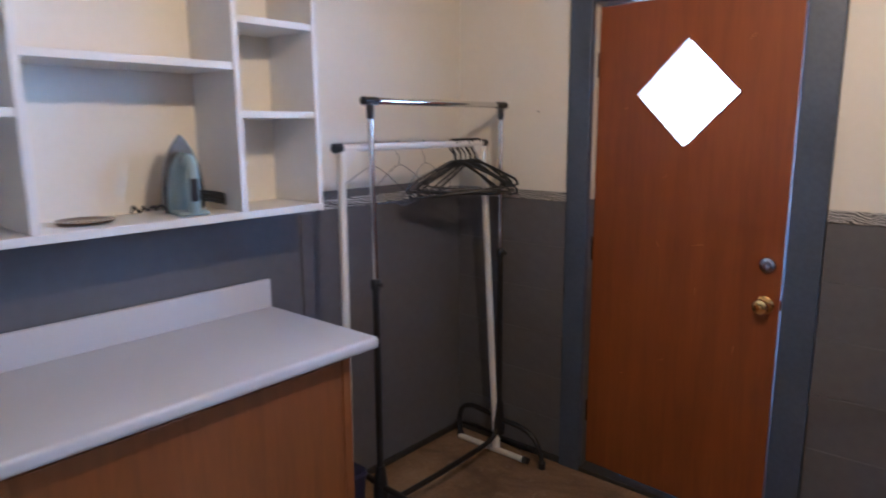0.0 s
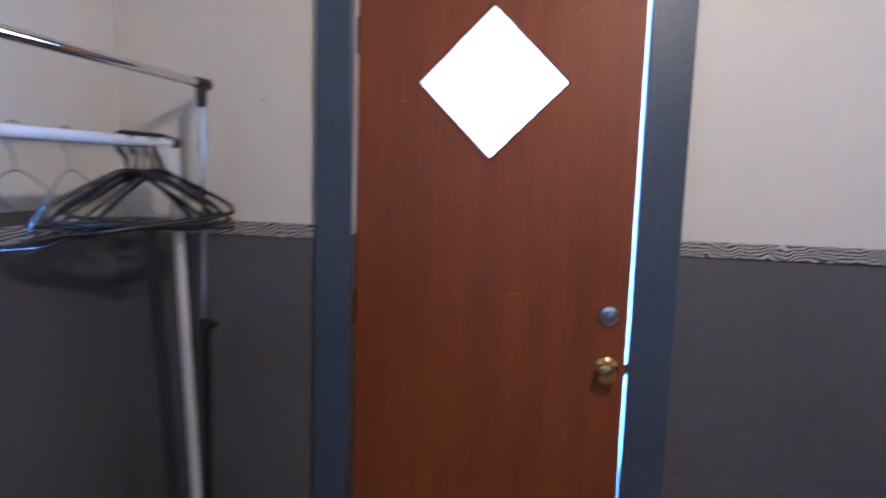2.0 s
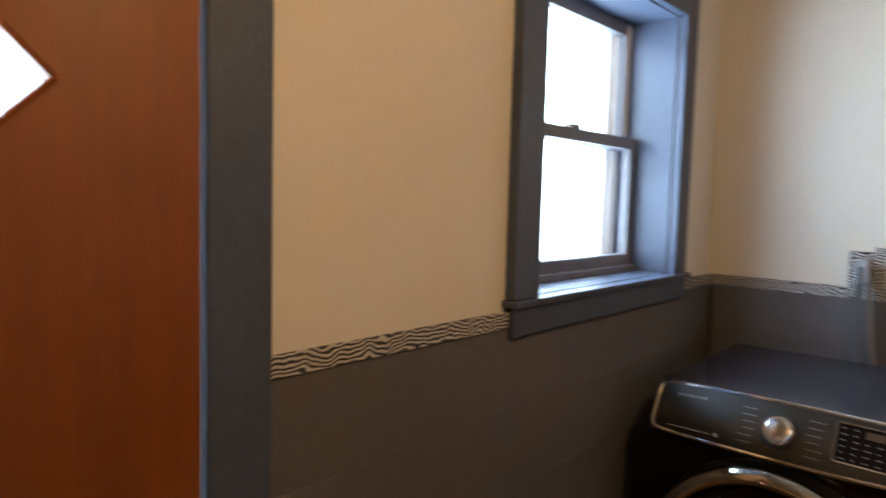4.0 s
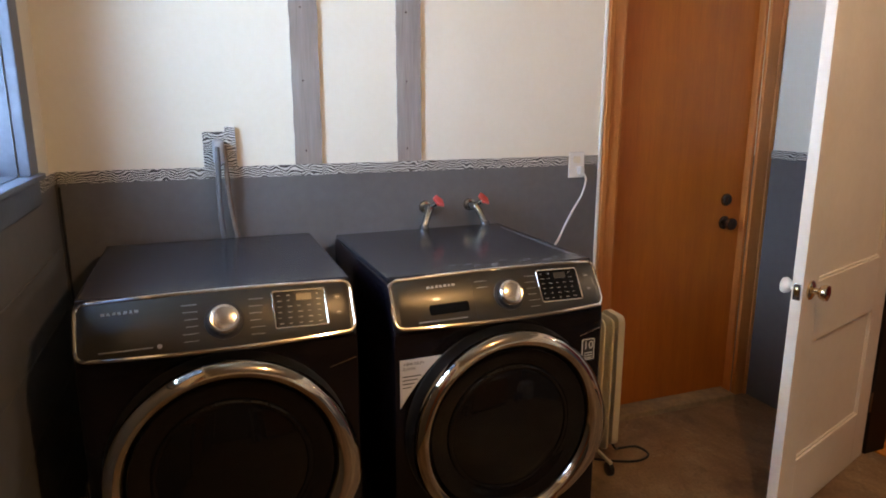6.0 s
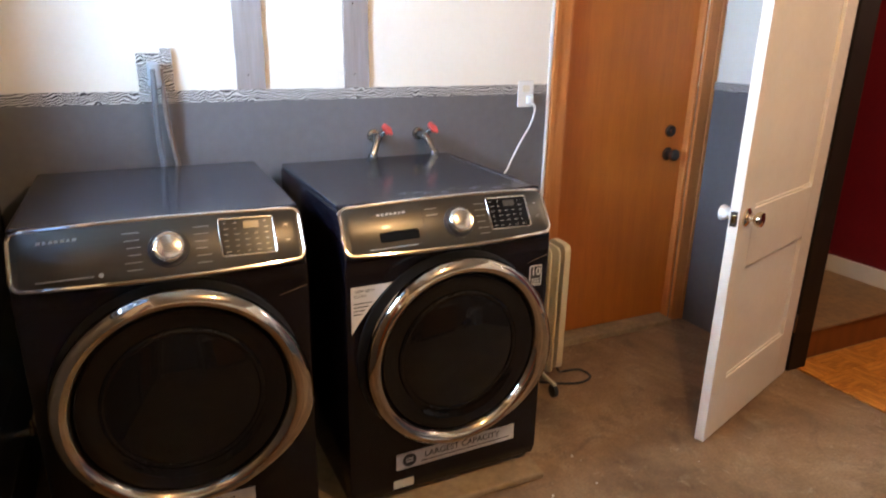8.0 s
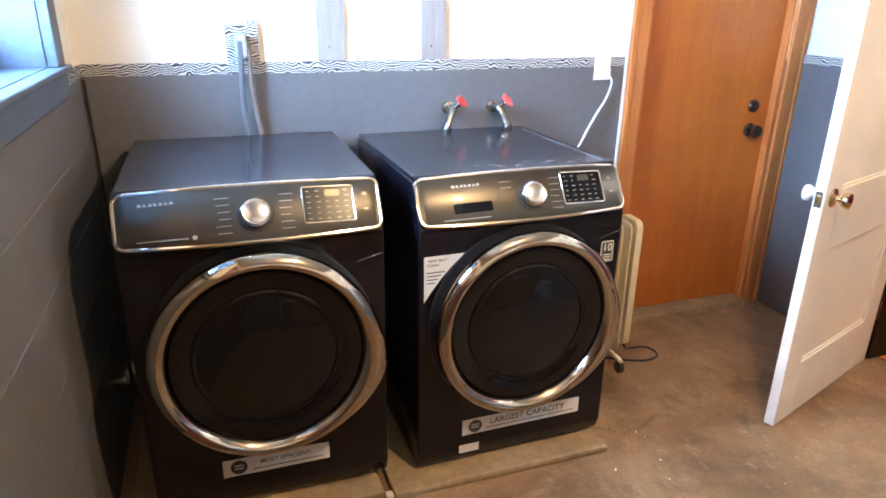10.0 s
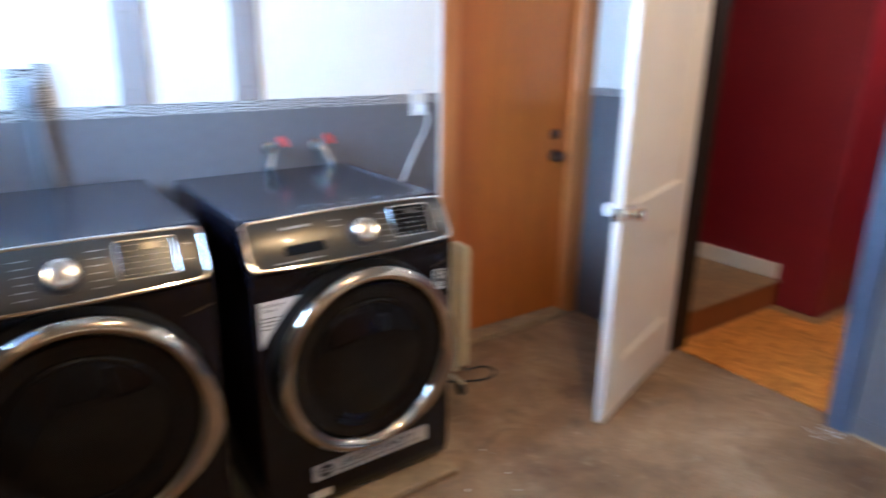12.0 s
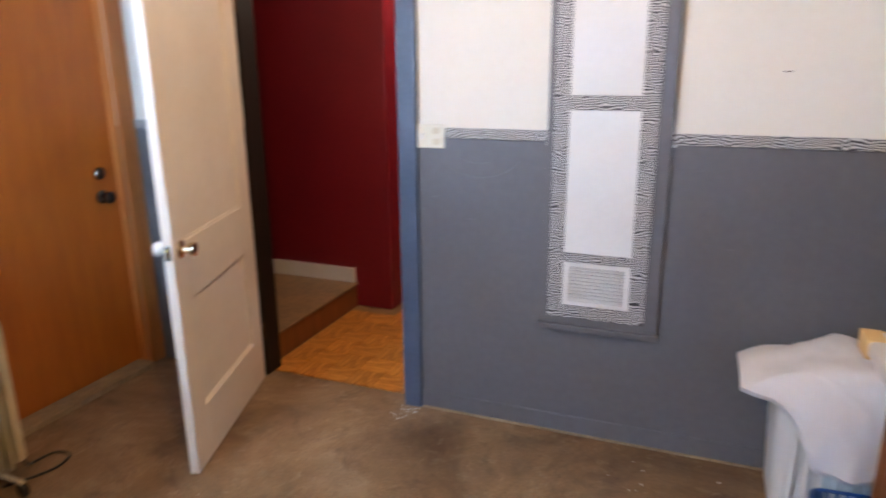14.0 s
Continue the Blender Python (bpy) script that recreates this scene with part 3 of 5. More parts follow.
# baseboard strips
casing("baseboard_1", X0 + 0.012, -1.543, Y0 + 0.0125, Y0 + 0.020, 0.011, 0.088, GREY, "low grey painted baseboard")
casing("baseboard_5", X0 + 0.012, -1.543, Y0 + 0.0125, Y0 + 0.023, 0.0, 0.0105, SLABM, "narrow tan strip along the wall foot")
casing("baseboard_2", X0, X0 + 0.014, -1.2, -0.014, 0.0, 0.03, RUBBER, "dark dirty strip along the wall foot")
casing("baseboard_3", X0 + 0.014, -3.006, -0.026, -0.0125, 0.0, 0.03, RUBBER, "dark dirty strip along the wall foot")
casing("baseboard_4", -2.012, -0.9, -0.026, -0.0125, 0.0, 0.03, RUBBER, "dark dirty strip along the wall foot")
casing("wall_post", X0, X0 + 0.009, -0.985, -0.925, 0.0, BZ0 - 0.003, GREY, "grey painted batten on the wall")

# ---- hall beyond the doorway ----
setting("hall_floor", box(-2.6, 0.7, -5.4, Y0 - 0.06, -0.12, -0.006), LINO, "dull underlay beneath the hall floor tiles")
setting("hall_wall_red", box(-0.868, 0.7, -5.3, -4.15, 0.0, H), RED, "dark red painted hall wall")
setting("hall_wall_west", box(-2.7, -2.6, -5.4, Y0 - 0.12, 0.0, H), RED, "dark red painted hall wall")
setting("hall_wall_south", box(-2.6, -0.868, -5.4, -5.3, 0.0, H), RED, "dark red painted hall wall")
setting("hall_wall_east", box(0.6, 0.7, -4.15, Y0 - 0.12, 0.0, H), RED, "dark red painted hall wall")
setting("wall_back_of_east", box(0.2, 0.7, Y0 - 0.12, Y0 - 0.02, 0.0, H), RED, "dark red painted hall wall")
setting("hall_step", box(-0.615, 0.6, -4.15, Y0 - 0.1205, -0.006, 0.140), CABW, "brown wooden step up in the hall")
setting("step_tread", box(-0.630, 0.6, -4.149, Y0 - 0.1205, 0.1405, 0.156, 0.004), LINO, "brown linoleum step tread with a worn nosing")
casing("hall_baseboard", -0.612, 0.6, -4.15, -4.134, 0.157, 0.255, WHITE, "white painted hall baseboard")

def curtain():
    c = bmesh.new()
    n, rows = 26, 6
    g = []
    for k in range(rows + 1):
        z = 0.34 + (2.2 - 0.34) * k / rows
        g.append([(0.02 + 0.03 * math.sin(i * 1.5), -3.62 - 0.50 * i / n, z) for i in range(n + 1)])
    back = [[(x + 0.006, y, z) for x, y, z in r] for r in g]
    vs = [[c.verts.new(p) for p in r] for r in g]
    vb = [[c.verts.new(p) for p in r] for r in back]
    for k in range(rows):
        for i in range(n):
            c.faces.new((vs[k][i], vs[k][i + 1], vs[k + 1][i + 1], vs[k + 1][i]))
            c.faces.new((vb[k][i], vb[k][i + 1], vb[k + 1][i + 1], vb[k + 1][i]))
    t = thing("curtain", (0, 0, 0), "black cloth curtain hanging in the dark hall", "curtain")
    part("cloth", c, DARKCLOTH, t, "", True)
    part("rod", tube([(0.02, -3.3, 2.22), (0.02, -4.149, 2.22)], 0.012, 8), BRONZE, t)
curtain()

# ---- washing machine and dryer ----
def laundry_machine(kind, at, turn, label):
    e = thing(kind, at, label, "washing machine" if kind == "washing_machine" else "dryer", turn=turn)
    W, HH = 0.341, 0.982
    prof = [(0.05, 0.018), (0.05, HH - 0.012), (-0.628, HH - 0.012), (-0.694, 0.842), (-0.690, 0.80), (-0.690, 0.06), (-0.676, 0.018)]
    bm = ring_loft([[(-W, y, z) for y, z in prof], [(W, y, z) for y, z in prof]])
    bmesh.ops.bevel(bm, geom=bm.edges[:], offset=0.010, segments=3, affect="EDGES", profile=0.6)
    part("body", bm, BODY, e, "", True)
    top = part("top_panel", box(-W + 0.004, W - 0.004, -0.622, 0.046, HH - 0.0115, HH + 0.002, 0.006, 3), TOPM, e, "dusty dark grey top panel")
    if kind == "washing_machine":
        part("top_seam", tube([(W - 0.035, -0.60, HH + 0.0022), (W - 0.035, -0.04, HH + 0.0022)], 0.0009, 6), TOPMARK, top)
        rr = random.Random(5)
        for k in range(9):
            x0, y0 = -0.12 + 0.045 * k + rr.uniform(-0.01, 0.01), -0.575 + rr.uniform(-0.02, 0.02)
            pts = [(x0 + 0.014 * math.cos(a) * rr.uniform(0.7, 1.2), y0 + 0.010 * math.sin(a), HH + 0.0022) for a in (0.3, 1.2, 2.1, 3.0, 3.9, 4.8)]
            part("soap_mark", tube(smooth_path(pts[:3 + k % 4], 3), 0.0011, 5), TOPMARK, top)
    # control panel frame: origin at its middle, z out of the panel
    up = Vector((0, 0.535, 0.845)).normalized()
    out = Vector((1, 0, 0)).cross(up)
    P = Matrix(((1, up.x, out.x, 0), (0, up.y, out.y, -0.663), (0, up.z, out.z, 0.908), (0, 0, 0, 1)))
    hw = W - 0.006
    def swell(x):
        return 0.016 - x * x / 5.0
    def bent(pts, thick):
        """A thin plate laid on the swelling panel."""
        return ring_loft([[P @ Vector((x, y, h + swell(x))) for x, y in pts] for h in (0.0, thick)])
    def edge_heights(x):
        d = max(0.0, 0.022 - (hw - abs(x)))
        inset = 0.022 - math.sqrt(max(0.0, 0.022 ** 2 - d * d))
        return 0.074 - inset, -0.062 - 0.016 * max(0.0, 1 - (x / hw) ** 2) ** 0.8 + inset
    cols = sorted({round(hw * math.sin(math.pi / 2 * k / 24), 5) for k in range(-24, 25)})
    bm, last = bmesh.new(), None
    for x in cols:
        t, u = edge_heights(x)
        row = [bm.verts.new(P @ Vector((x, y, z))) for y, z in ((u, -0.012), (u, 0.009 + swell(x)), (u + 0.004, 0.012 + swell(x)), (t - 0.004, 0.012 + swell(x)), (t, 0.009 + swell(x)), (t, -0.012))]
        if last:
            for i in range(5):
                bm.faces.new((last[i], last[i + 1], row[i + 1], row[i]))
            bm.faces.new((last[0], row[0], row[5], last[5]))
        else:
            bm.faces.new(row)
        last = row
    bm.faces.new(last[::-1])
    panel = part("control_panel", bm, PANEL, e, "brushed dark steel control panel", True)
    rim = [P @ Vector((x, edge_heights(x)[0], 0.008 + swell(x))) for x in cols] + [P @ Vector((x, edge_heights(x)[1], 0.008 + swell(x))) for x in cols[::-1]]
    part("trim", tube(rim, 0.0060, 8, True), CHROME, e, "chrome trim", True)
    kx = 0.002 if kind == "dryer" else 0.012
    K = P @ Matrix.Translation((kx, -0.007, 0.028))
    dial = part("dial", lathe([(0.040, 0), (0.0395, 0.014), (0.037, 0.024), (0.033, 0.0275), (0.029, 0.0265), (0.027, 0.0275), (0.001, 0.028)], 36, K), STEEL, e, "satin metal dial", True)
    part("dial_recess", lathe([(0.048, -0.002), (0.048, 0.003), (0.046, 0.005), (0.0405, 0.005), (0.0405, 0.001)], 36, K), BLACK, dial, "", True)
    # cycle names round the dial, too small to read
    for side in (-1, 1):
        for k in range(6):
            y = 0.042 - 0.0185 * k
            if kind == "washing_machine" and side < 0 and k > 1:
                continue
            a = kx + side * 0.062
            b = a + side * (0.028 + 0.012 * ((k * 7 + 3) % 4) / 4)
            part("cycle_mark", bent([(min(a, b), y - 0.0009), (max(a, b), y - 0.0009), (max(a, b), y + 0.0009), (min(a, b), y + 0.0009)], 0.0125), PRINT, panel)
    # touch display with its keys
    dx0, dx1 = (0.125, 0.262) if kind == "dryer" else (0.118, 0.262)
    disp = part("display", bent(rounded(dx0, dx1, -0.042, 0.056, 0.005, 3), 0.0135), DISPLAY, e, "black touch display")
    fr = [P @ Vector((x, y, 0.0135 + swell(x))) for x, y in rounded(dx0, dx1, -0.042, 0.056, 0.005, 3)]
    part("display_frame", tube(fr, 0.0026, 6, True), CHROME, disp)
    part("readout", bent(rounded(dx0 + 0.06, dx0 + 0.10, 0.028, 0.046, 0.002, 2), 0.0143), PANEL, disp)
    for r in range(6):
        for c in range(5):
            if r < 2 and c in (2, 3):
                continue
            x, y = dx0 + 0.010 + c * 0.0255, 0.044 - r * 0.0152
            kw = 0.008 + 0.006 * ((r * 3 + c * 5) % 4) / 4
            part("key_mark", bent([(x, y - 0.0007), (x + kw, y - 0.0007), (x + kw, y + 0.0007), (x, y + 0.0007)], 0.0142), PRINT, disp)
    for y in (0.03, -0.012):
        part("button", bent(rounded(0.286, 0.303, y - 0.006, y + 0.006, 0.004, 3), 0.0132), PANEL, panel)
        part("button_mark", bent([(0.289, y - 0.0015), (0.300, y - 0.0015), (0.300, y + 0.0015), (0.289, y + 0.0015)], 0.0136), PRINT, panel)
    # brand mark as plain strokes
    bx = -0.278 if kind == "dryer" else -0.232
    bars = [bx + k * 0.0125 for k in range(7)]
    for k, x in enumerate(bars):
        part("brand_stroke", bent([(x, 0.0385), (x + 0.009, 0.0385), (x + 0.009 - 0.003 * (k % 2), 0.0455), (x + 0.0015 * (k % 3), 0.0455)], 0.0128), PRINT, panel)
    if kind == "washing_machine":
        part("drawer_gap", bent([(-0.098, -0.066), (-0.0965, -0.066), (-0.0965, 0.070), (-0.098, 0.070)], 0.0126), BLACK, panel)
        # no recess is cut; a flat plate carries its shade as colour
        part("drawer_handle", bent(rounded(-0.235, -0.118, -0.040, -0.010, 0.006, 4), 0.0132), HOLLOW, panel, "flat black plate for the shaded drawer grip recess")
        part("fine_print", bent([(-0.27, -0.057), (-0.13, -0.059), (-0.13, -0.0565), (-0.27, -0.0545)], 0.0145), PRINT, panel)
    else:
        part("fine_print", bent([(-0.285, -0.053), (-0.165, -0.055), (-0.165, -0.0525), (-0.285, -0.0505)], 0.0145), PRINT, panel)
        part("side_light", lathe([(0.006, 0), (0.006, 0.0131), (0.001, 0.0132)], 12, P @ Matrix.Translation((-0.15, -0.053, swell(0.15)))), PRINT, panel)
    # front door
    cz, n = (0.526 if kind == "dryer" else 0.519), 72
    F = -0.690
    def rim_ring(rr, dy):
        pts = []
        for k in range(n):
            a = 2 * math.pi * k / n
            d = (a - radians(-18) + math.pi) % (2 * math.pi) - math.pi
            b = 0.024 * math.exp(-(d / 0.5) ** 2) * max(0, (rr - 0.262) / 0.043)
            pts.append((0.98 * (rr + b) * math.cos(a), F + dy, cz + 0.98 * (rr + b) * math.sin(a)))
        return pts
    prof2 = [(0.262, 0.004), (0.262, -0.050), (0.266, -0.070), (0.275, -0.083), (0.287, -0.087), (0.301, -0.081), (0.311, -0.068), (0.312, -0.052), (0.304, -0.034), (0.280, -0.020), (0.272, 0.004)]
    door = part("door", ring_loft([rim_ring(*p) for p in prof2], False, False), DARKCHROME, e, "round chrome door ring", True)
    glassm = Matrix.Translation((0, F, cz)) @ Euler((radians(90), 0, 0)).to_matrix().to_4x4() @ Matrix.Diagonal((0.98, 0.98, 1, 1))
    part("door_glass", lathe([(0.2625, 0.0), (0.2625, 0.056), (0.258, 0.062), (0.246, 0.063), (0.218, 0.056), (0.204, 0.050), (0.196, 0.049), (0.180, 0.054), (0.150, 0.062), (0.10, 0.070), (0.05, 0.074), (0.001, 0.075)], 64, glassm), DOORGLASS, door, "smoked glass porthole", True)
    part("glass_lip", lathe([(0.206, 0.048), (0.203, 0.0545), (0.197, 0.0575), (0.190, 0.0555), (0.187, 0.050)], 64, glassm), DOORGLASS, door, "glossy inner lip of the porthole", True)
    part("door_surround", lathe([(0.318, 0.0), (0.316, 0.004), (0.272, 0.003)], 64, glassm), BLACK, e, "", True)
    part("hinge_plate", box(-0.292, -0.272, F - 0.060, F - 0.002, cz - 0.012, cz + 0.012, 0.003), DARKCHROME, door)
    part("body_crease", tube([(0.335, F - 0.001, 0.775), (0.262, F - 0.0015, 0.755)], 0.0012, 5), CHROME, e)
    for x in (-0.28, 0.28):
        for y in (-0.02, -0.62):
            part("foot", lathe([(0.022, 0), (0.022, 0.012), (0.012, 0.014), (0.012, 0.022)], 14, Matrix.Translation((x, y, 0))), RUBBER, e)
    # front labels
    T = Matrix(((1, 0, 0, 0), (0, 0, -1, F - 0.0005), (0, 1, 0, 0), (0, 0, 0, 1)))
    words = "MOST EFFICIENT" if kind == "dryer" else "LARGEST CAPACITY"
    lx0, lx1 = (-0.155, 0.155) if kind == "dryer" else (-0.19, 0.245)
    lz = 0.148 if kind == "dryer" else 0.142
    tag = part("energy_label", outline_solid([(lx0, lz - 0.029), (lx1, lz - 0.029), (lx1, lz + 0.029), (lx0, lz + 0.029)], 0.0012, T), LABELW, e, "silver grey sticker with black print")
    part("seal", lathe([(0.024, 0.0012), (0.024, 0.0018), (0.001, 0.0019)], 24, T @ Matrix.Translation((lx0 + 0.045, lz, 0))), INK, tag)
    for dy in (-0.006, 0.004):
        part("seal_print", outline_solid([(lx0 + 0.032, lz + dy), (lx0 + 0.058, lz + dy), (lx0 + 0.058, lz + dy + 0.004), (lx0 + 0.032, lz + dy + 0.004)], 0.0022, T), LABELW, tag)
    lettering("label_text", words, 0.020 if kind == "dryer" else 0.031, T @ Matrix.Translation(((lx0 + lx1) / 2 + (0.025 if kind == "dryer" else 0.02), lz + 0.006, 0.0016)), INK, tag)
    part("small_print", outline_solid([(lx0 + 0.085, lz - 0.017), (lx1 - 0.02, lz - 0.017), (lx1 - 0.02, lz - 0.0135), (lx0 + 0.085, lz - 0.0135)], 0.0016, T), INK, tag)
    if kind == "washing_machine":
        tri = part("corner_sticker", outline_solid([(-0.325, 0.76), (-0.325, 0.615), (-0.305, 0.645), (-0.27, 0.69), (-0.235, 0.728), (-0.20, 0.76)], 0.0012, T), LABELW, e, "white three-cornered sticker with print")
        lettering("sticker_text", "NEW SELF+", 0.012, T @ Matrix.Translation((-0.283, 0.746, 0.0014)), INK, tri)
        lettering("sticker_text", "CLEAN", 0.012, T @ Matrix.Translation((-0.298, 0.732, 0.0014)), INK, tri)
        for k in range(4):
            part("sticker_line", outline_solid([(-0.318, 0.708 - 0.011 * k), (-0.262 - 0.01 * k, 0.708 - 0.011 * k), (-0.262 - 0.01 * k, 0.711 - 0.011 * k), (-0.318, 0.711 - 0.011 * k)], 0.0016, T), INK, tri)
        badge = part("warranty_badge", outline_solid(rounded(0.272, 0.318, 0.672, 0.742, 0.006, 3), 0.0012, T), LABELW, e, "white outlined badge with the number ten")
        part("badge_field", outline_solid(rounded(0.2755, 0.3145, 0.6755, 0.7385, 0.004, 3), 0.0016, T), INK, badge)
        lettering("badge_number", "10", 0.036, T @ Matrix.Translation((0.295, 0.720, 0.002)), LABELW, badge)
        for k in range(3):
            part("badge_line", outline_solid([(0.280, 0.694 - 0.008 * k), (0.310, 0.694 - 0.008 * k), (0.310, 0.697 - 0.008 * k), (0.280, 0.697 - 0.008 * k)], 0.002, T), LABELW, badge)
        part("rating_label", outline_solid([(-0.20, 0.045), (-0.13, 0.045), (-0.13, 0.075), (-0.20, 0.075)], 0.0012, T), LABELW, e)
    else:
        part("side_clip", box(-W - 0.006, -W + 0.002, -0.675, -0.650, 0.50, 0.53, 0.003), STEEL, e)
    return e


PLZ = 0.034
platform = thing("platform", (0, 0, 0), "low tan concrete slab under the washing machines", "platform")
part("slab", box(-0.872, -0.02, -0.80, -0.06, 0.0, PLZ + 0.008, 0.008), SLABM, platform)
part("slab", box(-0.878, -0.02, -1.605, -0.83, 0.0, PLZ - 0.006, 0.008), SLABM, platform)
laundry_machine("dryer", (-0.115, -0.489, PLZ + 0.008), -90, "dark onyx front-loading dryer with chrome ringed glass door")
laundry_machine("washing_machine", (-0.115, -1.258, PLZ - 0.006), -89, "dark onyx front-loading washing machine with chrome ringed door")
shim = thing("shim", (-0.872, -0.815, 0.0), "small white plastic shim beside the slab", "shim")
part("block", box(-0.012, 0.012, -0.012, 0.012, 0, 0.03, 0.003), WHITEPL, shim)

# ---- on the east wall ----
def stud(y0, y1, tilt):
    s = thing("wall_board", (-0.002, (y0 + y1) / 2, 1.271), "weathered grey upright board fixed to the wall", "board", "boards on the wall")
    w, h = (y1 - y0) / 2, 0.60
    bm = bmesh.new()
    rings = []
    for k in range(13):
        z = h * k / 12
        a, b = -w + 0.0014 * math.sin(k * 1.7 + tilt), w + 0.0014 * math.sin(k * 2.3 + 2 * tilt)
        rings.append([(-0.010, a, z), (-0.010, b, z), (0, b, z), (0, a, z)])
    part("plank", ring_loft(rings, bm=bm), STUDW, s)
    for z in (0.05, 0.3, 0.55):
        part("nail", lathe([(0.003, 0), (0.003, 0.001), (0.001, 0.0015)], 8, Matrix.Translation((-0.010, 0.01, z)) @ Euler((0, radians(-90), 0)).to_matrix().to_4x4()), BRONZE, s)
stud(-0.895, -0.797, 0.4)
stud(-1.283, -1.188, 1.9)


def wall_vent():
    v = thing("wall_vent", (0.0, -1.055, 1.935), "small white louvred vent grille high on the wall", "vent")
    part("frame", box(-0.012, 0, -0.195, 0.195, -0.055, -0.040, 0.002), WHITE, v)
    part("frame", box(-0.012, 0, -0.195, 0.195, 0.040, 0.055, 0.002), WHITE, v)
    for a, b in ((-0.195, -0.165), (-0.008, 0.008), (0.165, 0.195)):
        part("frame", box(-0.012, 0, a, b, -0.040, 0.040, 0.002), WHITE, v)
    part("backing", box(-0.002, 0, -0.165, 0.165, -0.040, 0.040), VENTGREY, v)
    for k in range(7):
        z = -0.034 + k * 0.0113
        for a, b, tilt in ((0.010, 0.163, 0.003), (-0.163, -0.010, 0.008)):
            part("slat", ring_loft([[(-0.010, y, z), (-0.0085, y, z), (-0.003, y, z + tilt), (-0.0045, y, z + tilt)] for y in (a, b)]), VENTGREY, v)
wall_vent()

def dryer_outlet():
    o = thing("dryer_outlet", (0.0, -0.535, 1.335), "papered outlet box with a thick grey dryer plug", "outlet")
    part("box", box(-0.016, -0.0045, -0.019, 0.055, -0.066, 0.058, 0.003), ZEB, o, "zebra papered box")
    part("cover_flap", box(-0.022, -0.0045, -0.055, -0.0195, -0.069, 0.075, 0.002), ZEB, o, "torn papered cover flap")
    part("plug", box(-0.068, -0.0165, -0.014, 0.026, -0.050, 0.034, 0.012, 3), PLUGGREY, o, "pale grey moulded plug", True)
    part("cord", tube(smooth_path([(-0.062, 0.010, 0.01), (-0.066, 0.012, -0.06), (-0.055, 0.014, -0.16), (-0.052, 0.012, -0.25), (-0.055, 0.004, -0.34), (-0.06, -0.01, -0.5)]), 0.0095, 10), GREYCORD, o, "thick grey cord", True)
    part("cord", tube(smooth_path([(-0.050, -0.014, 0.01), (-0.050, -0.016, -0.06), (-0.040, -0.020, -0.16), (-0.036, -0.030, -0.25), (-0.038, -0.044, -0.34), (-0.045, -0.065, -0.5)]), 0.008, 10), TANCORD, o, "tan cloth cord", True)
dryer_outlet()

def outlet_cord():
    o = thing("wall_outlet", (0.0, -1.988, 1.232), "white wall outlet with a plugged-in white cord", "outlet")
    part("plate", box(-0.0095, -0.004, -0.038, 0.038, -0.055, 0.055, 0.002), WHITEPL, o)
    part("socket", outline_solid(rounded(-0.017, 0.017, 0.008, 0.036, 0.008), 0.003, Matrix(((0, 0, -1, -0.0095), (1, 0, 0, 0), (0, 1, 0, 0), (0, 0, 0, 1)))), IVORY, o)
    part("plug", box(-0.036, -0.0095, -0.026, -0.002, -0.040, -0.006, 0.005), WHITEPL, o)
    part("cord", tube(smooth_path([(-0.03, -0.014, -0.03), (-0.034, -0.034, -0.06), (-0.024, -0.022, -0.13), (-0.022, 0.020, -0.20), (-0.022, 0.078, -0.31), (-0.03, 0.12, -0.42), (-0.04, 0.13, -0.9)]), 0.0045, 8), WHITEPL, o, "", True)
outlet_cord()

def tap(y, swing):
    t = thing("tap", (0.0, y, 1.085), "tarnished wall tap with a red wheel handle", "tap", "laundry taps")
    part("flange", lathe([(0.026, 0), (0.024, 0.008), (0.014, 0.012)], 18, Euler((0, radians(-90), 0)).to_matrix().to_4x4()), GALV, t, "", True)
    part("spout", tube(smooth_path([(-0.008, 0, 0), (-0.05, 0, 0.002), (-0.072, swing * 0.3, -0.010), (-0.092, swing, -0.062)]), [0.014] * 6 + [0.017] * 5 + [0.0135] * 8, 12), GALV, t, "", True)
    part("collar", lathe([(0.018, 0), (0.019, 0.014), (0.0145, 0.024)], 16, Matrix.Translation((-0.095, swing * 1.05, -0.079))), DULLMETAL, t, "", True)
    part("stem", tube([(-0.058, 0, 0), (-0.078, -0.022, 0.026)], 0.0095, 10), GALV, t, "", True)
    wm = Matrix.Translation((-0.080, -0.026, 0.030)) @ Vector((-0.55, -0.5, 0.67)).to_track_quat("Z", "Y").to_matrix().to_4x4()
    n = 30
    bm = ring_loft([[wm @ Vector(((r + 0.003 * math.cos(5 * a)) * math.cos(a), (r + 0.003 * math.cos(5 * a)) * math.sin(a), h)) for a in (2 * math.pi * k / n for k in range(n))] for r, h in ((0.010, 0), (0.024, 0.0), (0.027, 0.004), (0.024, 0.009), (0.012, 0.009), (0.002, 0.006))])
    part("wheel", bm, REDPL, t, "faded red wheel handle", True)
tap(-1.300, 0.034)
tap(-1.492, -0.028)

